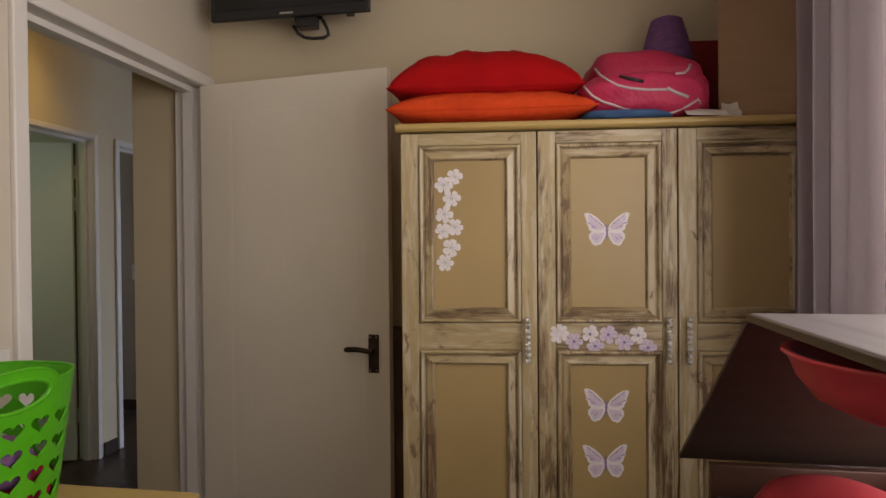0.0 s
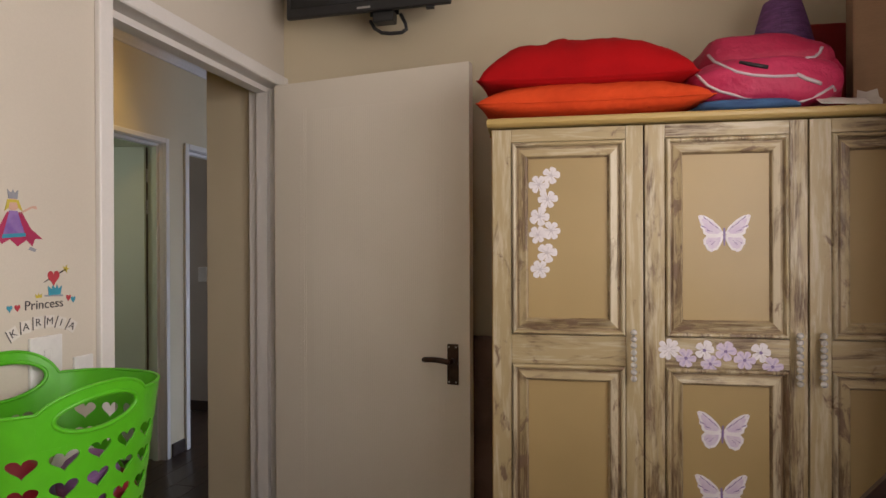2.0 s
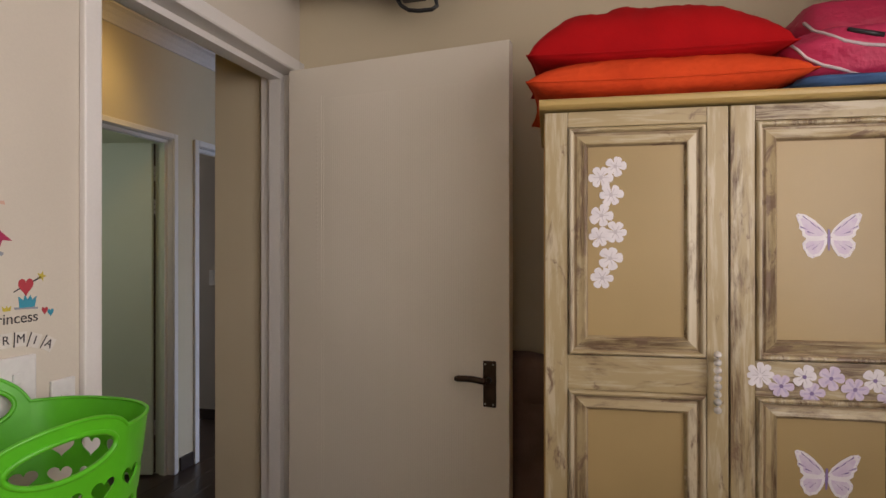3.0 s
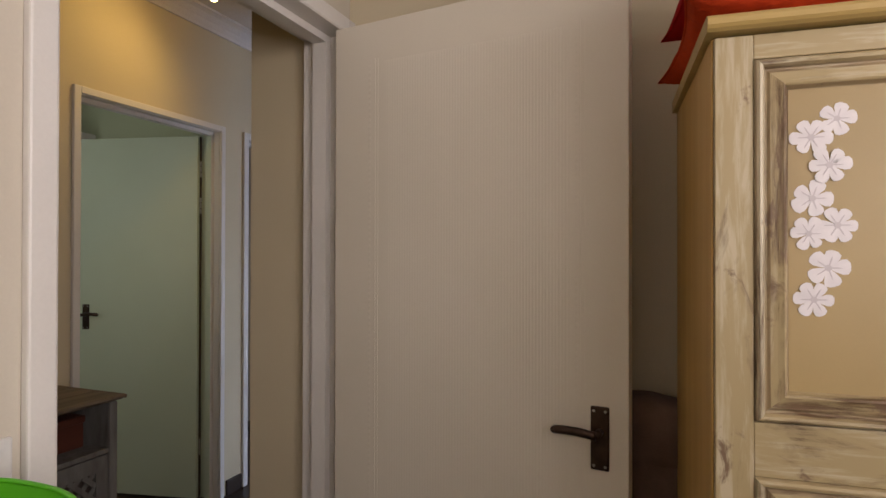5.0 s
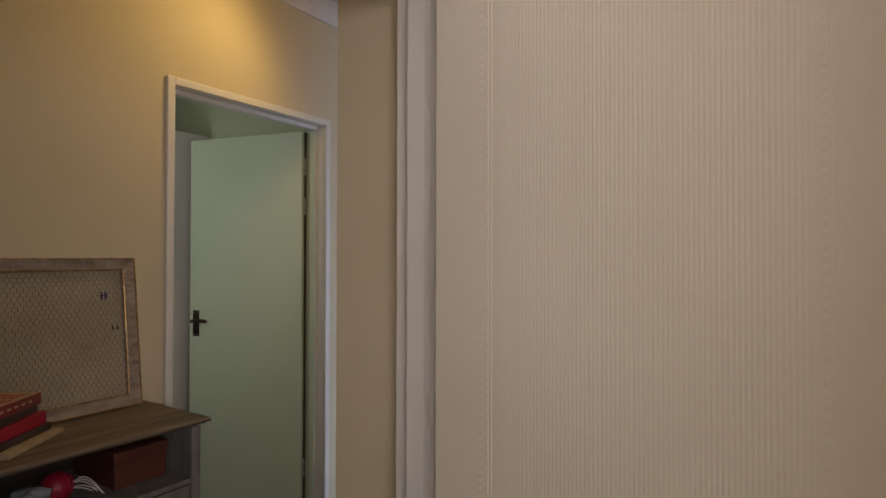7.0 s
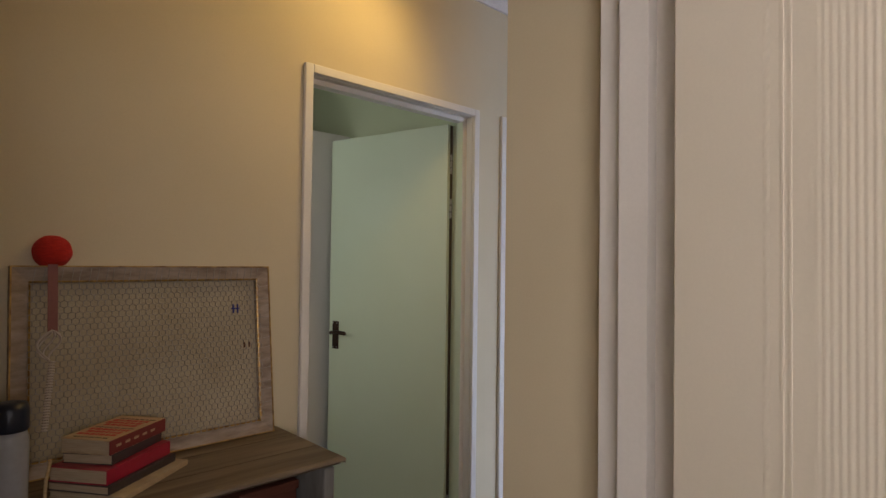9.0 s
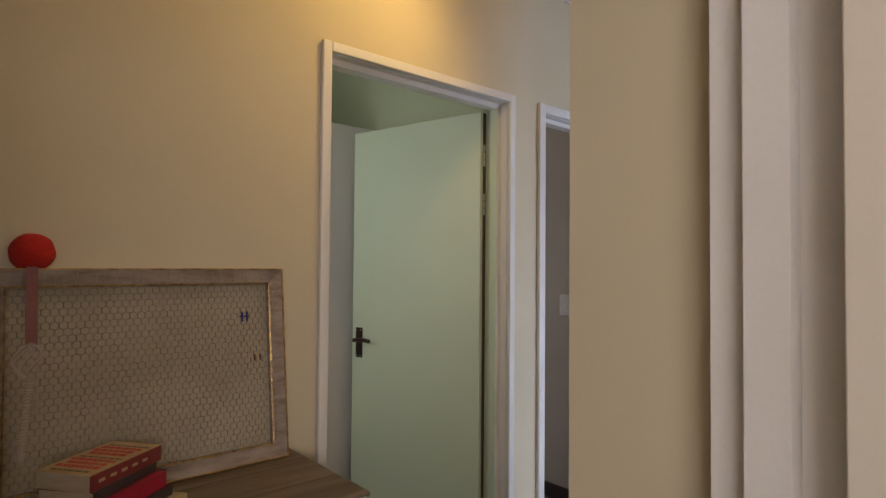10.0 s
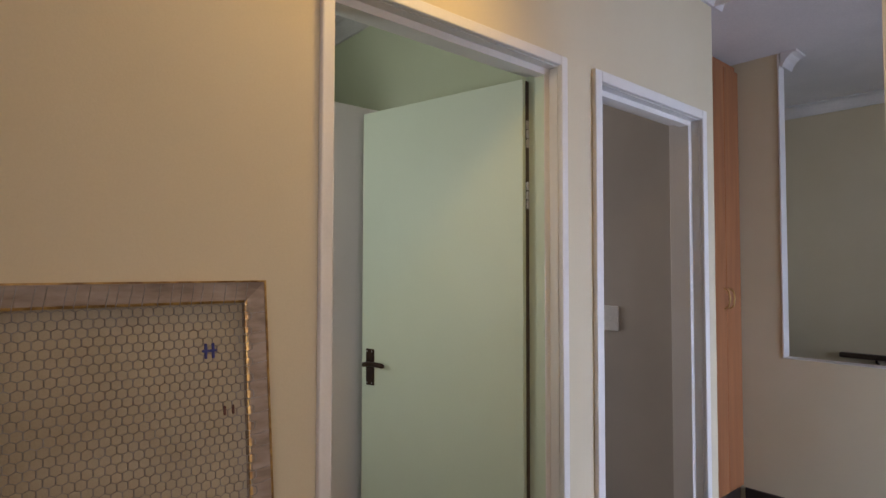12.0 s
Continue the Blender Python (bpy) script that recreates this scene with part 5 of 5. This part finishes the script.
def on_frame(bm):
    bm.transform(FM)
    return bm


def mitred(x0, x1, z0, z1, w, ya, yb, yc):
    """Four frame members, as separate meshes, with a sloped face."""
    out = []
    o = [(x0, z0), (x1, z0), (x1, z1), (x0, z1)]
    i = [(x0 + w, z0 + w), (x1 - w, z0 + w), (x1 - w, z1 - w), (x0 + w, z1 - w)]
    for k in range(4):
        j = (k + 1) % 4
        bm = bmesh.new()
        a = [bm.verts.new((p[0], y, p[1])) for p, y in ((o[k], yb), (o[k], ya), (i[k], yc), (i[k], yb))]
        b = [bm.verts.new((p[0], y, p[1])) for p, y in ((o[j], yb), (o[j], ya), (i[j], yc), (i[j], yb))]
        for q in range(4):
            bm.faces.new((a[q], a[(q + 1) % 4], b[(q + 1) % 4], b[q]))
        bm.faces.new(a)
        bm.faces.new(b)
        out.append(bm)
    return out


for bm in mitred(0, FW, 0, FH, 0.042, -0.020, 0.012, -0.012):
    part("frame_member", on_frame(bm), WHITEWASH, wireframe)
for bm in mitred(0.0, FW, 0.0, FH, 0.0035, -0.0225, -0.018, -0.022):
    part("outer_gilt", on_frame(bm), GILT, wireframe, "rubbed gilt edge")
for bm in mitred(0.0385, FW - 0.0385, 0.0385, FH - 0.0385, 0.0045, -0.017, -0.011, -0.015):
    part("inner_gilt", on_frame(bm), GILT, wireframe, "rubbed gilt edge")
part("backing", on_frame(box((0.02, 0.004, 0.02), (FW - 0.02, 0.010, FH - 0.02))), LINEN, wireframe, "hessian backing")
bm = bmesh.new()
PITCH, TALL = 0.0170, 0.0195
verts, faces = [], []


def strand(p, q, r=0.00055):
    d = (Vector(q) - Vector(p)).normalized()
    s = d.cross(Vector((0, 1, 0))) * r
    u = Vector((0, r, 0))
    base = len(verts)
    for e in (p, q):
        verts.extend([tuple(Vector(e) + s), tuple(Vector(e) + u), tuple(Vector(e) - s), tuple(Vector(e) - u)])
    for k in range(4):
        faces.append((base + k, base + (k + 1) % 4, base + 4 + (k + 1) % 4, base + 4 + k))


rnd = random.Random(4)
for r in range(-1, 29):
    for c in range(-1, 37):
        x = 0.046 + PITCH * (c + 0.5 * (r % 2))
        z = 0.046 + TALL * 0.78 * r
        jx = lambda: rnd.uniform(-0.0009, 0.0009)
        pts = [(x, z + TALL * 0.30), (x + PITCH / 2, z + TALL * 0.48), (x + PITCH, z + TALL * 0.30)]
        low = (x, z - TALL * 0.30)
        for a, b in ((pts[0], pts[1]), (pts[1], pts[2]), (low, pts[0])):
            if all(0.03 < p[0] < FW - 0.03 and 0.03 < p[1] < FH - 0.03 for p in (a, b)):
                strand((a[0], -0.019 + jx(), a[1]), (b[0], -0.019 + jx(), b[1]), 0.0012 if a is low else 0.0008)
mesh = bpy.data.meshes.new("t")
mesh.from_pydata(verts, [], faces)
bm.from_mesh(mesh)
bpy.data.meshes.remove(mesh)
tagged(part("chicken_wire", on_frame(bm), WIRE, wireframe, "hexagonal chicken wire"), kind="stuff")
for k in range(30):
    x = 0.05 + k * 0.0205 + rnd.uniform(-0.004, 0.004)
    part("wire_tie", on_frame(tube([(x, -0.0215, FH - 0.006), (x - 0.004, -0.0205, FH - 0.030), (x - 0.007, -0.0190, FH - 0.048)], 0.0008, 5)), WIRE, wireframe)
for k in range(12):
    z = 0.10 + k * 0.033 + rnd.uniform(-0.006, 0.006)
    part("wire_tie", on_frame(tube([(FW - 0.004, -0.0215, z), (FW - 0.026, -0.0208, z - 0.003), (FW - 0.048, -0.0190, z - 0.004)], 0.0007, 5)), WIRE, wireframe)
pegs = thing("blue_peg", "two small blue pegs clipped to the wire", "peg", tuple(FM @ Vector((0.566, -0.02, 0.39))), "pegs on the wire")
for dx in (0.0, 0.0135):
    part("peg", on_frame(box((0.5575 + dx, -0.0235, 0.380), (0.5620 + dx, -0.0185, 0.408), 0.001)), INKBLUE, pegs)
    part("peg_arm", on_frame(box((0.5530 + dx, -0.0237, 0.392), (0.5662 + dx, -0.0188, 0.3965), 0.001)), INKBLUE, pegs)
pegs = thing("red_peg", "two small rust red pegs clipped to the wire", "peg", tuple(FM @ Vector((0.59, -0.02, 0.285))), "pegs on the wire")
for dx in (0.0, 0.016):
    part("peg", on_frame(box((0.590 + dx, -0.0235, 0.272), (0.594 + dx, -0.0185, 0.289), 0.001)), OXBLOOD, pegs)

pom = thing("wool_pompom", "red wool pompom on the frame with a hanging ribbon and whisk", "ornament", tuple(FM @ Vector((0.088, -0.02, FH))))
part("ball", on_frame(blob((0.090, -0.005, FH + 0.038), (0.044, 0.041, 0.042), 2.2, 28, 0.05, 1.5)), YARN, pom, smooth=True)
part("ribbon", on_frame(box((0.077, -0.0275, FH - 0.17), (0.099, -0.0255, FH + 0.005), 0.0005)), RIBBON, pom, "dusty pink ribbon")
for k in range(4):
    pts = []
    for q in range(25):
        f = q / 24
        r = 0.030 * math.sin(math.pi * f) ** 0.8
        a = math.pi * k / 4 + 1.9 * f
        pts.append((0.086 + r * math.cos(a) - 0.006 * f, -0.034 + 0.5 * r * math.sin(a), FH - 0.165 - 0.075 * f))
    part("whisk_wire", on_frame(tube(pts, 0.0027, 6)), CREAMWIRE, pom, smooth=True)
for k in range(26):
    part("coil_bead", on_frame(blob((0.086 - 0.0006 * k, -0.031, FH - 0.244 - 0.0066 * k), (0.0085, 0.006, 0.0034), n=8)), CREAMWIRE, pom)

# ---- passage: on the dresser ----
def book(x, y, z, turn, wide, long, thick, cover, spine, label, print_bars=False):
    """Boards, spine and a page block; the spine lies along +x of the book."""
    b = thing("book", label, "book", (x, y, z), "books on the dresser", turn=turn)
    part("page_block", box((-wide / 2 + 0.002, -long / 2 + 0.003, 0.0022), (wide / 2 - 0.003, long / 2 - 0.003, thick - 0.0022)), PAGES, b, local=True)
    part("cover", box((-wide / 2, -long / 2, thick - 0.0022), (wide / 2, long / 2, thick), 0.0006), cover, b, local=True)
    part("cover", box((-wide / 2, -long / 2, 0), (wide / 2, long / 2, 0.0022), 0.0006), cover, b, local=True)
    part("spine", box((wide / 2 - 0.0025, -long / 2 + 0.0003, 0.0005), (wide / 2 + 0.0012, long / 2 - 0.0003, thick - 0.0004), 0.0012), spine, b, local=True)
    if print_bars:
        rnd = random.Random(2)
        for r in range(9):
            y0 = -long / 2 + 0.014 + 0.0195 * r
            x0 = -wide / 2 + rnd.uniform(0.008, 0.02)
            while x0 < wide / 2 - 0.02:
                w = rnd.uniform(0.005, 0.018)
                part("print_bar", box((x0, y0, thick - 0.0001), (min(x0 + w, wide / 2 - 0.008), y0 + (0.013 if r % 4 else 0.006), thick + 0.0004)), INKRED if r % 4 else BOOKDARK, b, local=True)
                x0 += w + 0.0035
        for k in range(5):
            part("spine_bar", box((wide / 2 + 0.001, -long / 2 + 0.02 + 0.03 * k, thick * 0.42), (wide / 2 + 0.0017, -long / 2 + 0.036 + 0.03 * k, thick * 0.60)), BOOKCREAM, b, local=True)
    return b


book(-2.655, 2.185, DZ, 38, 0.185, 0.250, 0.014, PAGES, BOOKCREAM, "thin pale book at the bottom of the pile")
book(-2.665, 2.170, DZ + 0.014, 36, 0.160, 0.235, 0.020, BOOKDARK, BOOKDARK, "dark covered book in the pile")
book(-2.668, 2.165, DZ + 0.034, 37, 0.150, 0.225, 0.034, BOOKPINK, BOOKPINK, "crimson hardback book in the pile")
book(-2.678, 2.170, DZ + 0.068, 40, 0.125, 0.190, 0.024, BOOKDARK, BOOKDARK, "dark paperback book in the pile")
book(-2.680, 2.172, DZ + 0.092, 37, 0.130, 0.200, 0.034, BOOKCREAM, BOOKRED, "cream paperback with red print on top of the pile", True)

bottle = thing("water_bottle", "clear plastic bottle with a navy blue cap", "bottle", (-2.60, 1.948, DZ))
part("body", lathe([(0.034, 0), (0.036, 0.006), (0.036, 0.15), (0.034, 0.165), (0.030, 0.18)], (-2.60, 1.948, DZ), 28), CLEAR, bottle, smooth=True)
part("cap", lathe([(0.033, 0.178), (0.035, 0.182), (0.035, 0.222), (0.030, 0.236), (0.012, 0.240)], (-2.60, 1.948, DZ), 28), NAVY, bottle, smooth=True)
flex = thing("cream_flex", "cream electric flex lying on the dresser", "cable", (-2.62, 2.04, DZ))
part("flex", tube([(-2.47, 1.985, DZ + 0.004), (-2.52, 2.0, DZ + 0.012), (-2.58, 2.012, DZ + 0.06), (-2.64, 2.03, DZ + 0.085), (-2.70, 2.06, DZ + 0.06), (-2.76, 2.075, DZ + 0.006)], 0.0035, 8), PAGES, flex, smooth=True)

# ---- passage: spotlight, cupboard, handrail ----
lampt = thing("ceiling_spotlight", "brass ceiling spotlight with a lit bulb", "ceiling light", (-2.49, 3.20, CEIL))
part("rose", lathe([(0.05, -0.022), (0.055, -0.010), (0.055, 0.0)], (-2.49, 3.20, CEIL), 28), BRASS, lampt, smooth=True)
part("arm", tube([(-2.49, 3.20, CEIL - 0.02), (-2.49, 3.20, CEIL - 0.075)], 0.008, 10), BRASS, lampt)
bm = lathe([(0.010, 0.10), (0.024, 0.095), (0.030, 0.06), (0.042, 0.0), (0.040, 0.0), (0.028, 0.058), (0.020, 0.09), (0.006, 0.094)], (0, 0, 0), 28)
bm.transform(look((-2.490, 3.190, 2.575), (-2.79, 3.49, 2.875)) @ pose(0, 0, -0.075) )
part("shade", bm, BRASS, lampt, smooth=True)
GLOW = bpy.data.materials.new("lit_bulb")
GLOW.use_nodes = True
GLOW.node_tree.nodes["Principled BSDF"].inputs["Emission Color"].default_value = (1.0, 0.70, 0.26, 1)
GLOW.node_tree.nodes["Principled BSDF"].inputs["Emission Strength"].default_value = 12.0
part("bulb", blob((-2.467, 3.166, 2.552), (0.018, 0.018, 0.018), n=16), GLOW, lampt, smooth=True)

cup = thing("built_in_cupboard", "orange oak built-in cupboard with brass bow handles", "cupboard", (-3.31, 5.3, 0))
part("plinth", box((-3.376, 4.77, 0), (-3.210, 5.846, 0.09), 0.002), SKIRT, cup)
part("carcass", box((-3.376, 4.77, 0.09), (-3.207, 5.846, 2.66), 0.002), CUPBOARD, cup)
for y0, y1 in ((4.775, 5.208), (5.212, 5.640), (5.644, 5.842)):
    d = part("door", box((-3.206, y0, 0.10), (-3.187, y1, 2.62), 0.003), CUPBOARD, cup)
    y = y1 - 0.03 if y1 < 5.8 else y0 + 0.03
    part("bow_handle", tube([(-3.186, y, 1.17), (-3.163, y, 1.185), (-3.155, y, 1.23), (-3.163, y, 1.275), (-3.186, y, 1.29)], 0.005, 8), BRASS, d, smooth=True)
rail = thing("handrail", "dark wooden handrail on the stairwell wall", "handrail", (-1.5, 7.14, 0.74))
part("rail", box((-3.02, 7.11, 0.762), (0.2, 7.16, 0.800), 0.012), RAILWOOD, rail)
for x in (-2.8, -1.4, 0.0):
    part("bracket", tube([(x, 7.135, 0.766), (x, 7.15, 0.74), (x, 7.20, 0.73)], 0.008, 8), BRONZE, rail)

# ---- passage floor boards ----
floor_ob = bpy.data.objects["floor"]
rnd = random.Random(7)
plank_mesh = {}
for c in range(8):
    x0 = -2.985 + 0.1475 * c
    y = 1.0 - rnd.uniform(0, 1.0)
    while y < 5.84:
        y1 = y + 1.2
        a, b = max(y, 1.0), min(y1, 5.84)
        if b - a > 0.05:
            key = round(b - a, 3)
            if key not in plank_mesh:
                q = box((0, 0, -0.006), (0.1465, key - 0.001, 0.0), 0.0012, segments=1)
                me = bpy.data.meshes.new("plank")
                q.to_mesh(me)
                q.free()
                me.materials.append(FLOOR)
                plank_mesh[key] = me
            p = new("plank", plank_mesh[key])
            p.location = (x0, a, 0.0)
            p.parent = floor_ob
        y = y1

# ---- green room ----
tall = thing("tall_cupboard", "tall plain white cupboard in the green room", "cupboard", (-4.1, 3.2, 0))
part("body", box((-4.40, 2.75, 0.0), (-3.868, 3.66, 2.12), 0.004), TRIM, tall)
for y0, y1 in ((2.755, 3.203), (3.207, 3.655)):
    part("door", box((-3.867, y0, 0.06), (-3.849, y1, 2.115), 0.003), TRIM, tall)
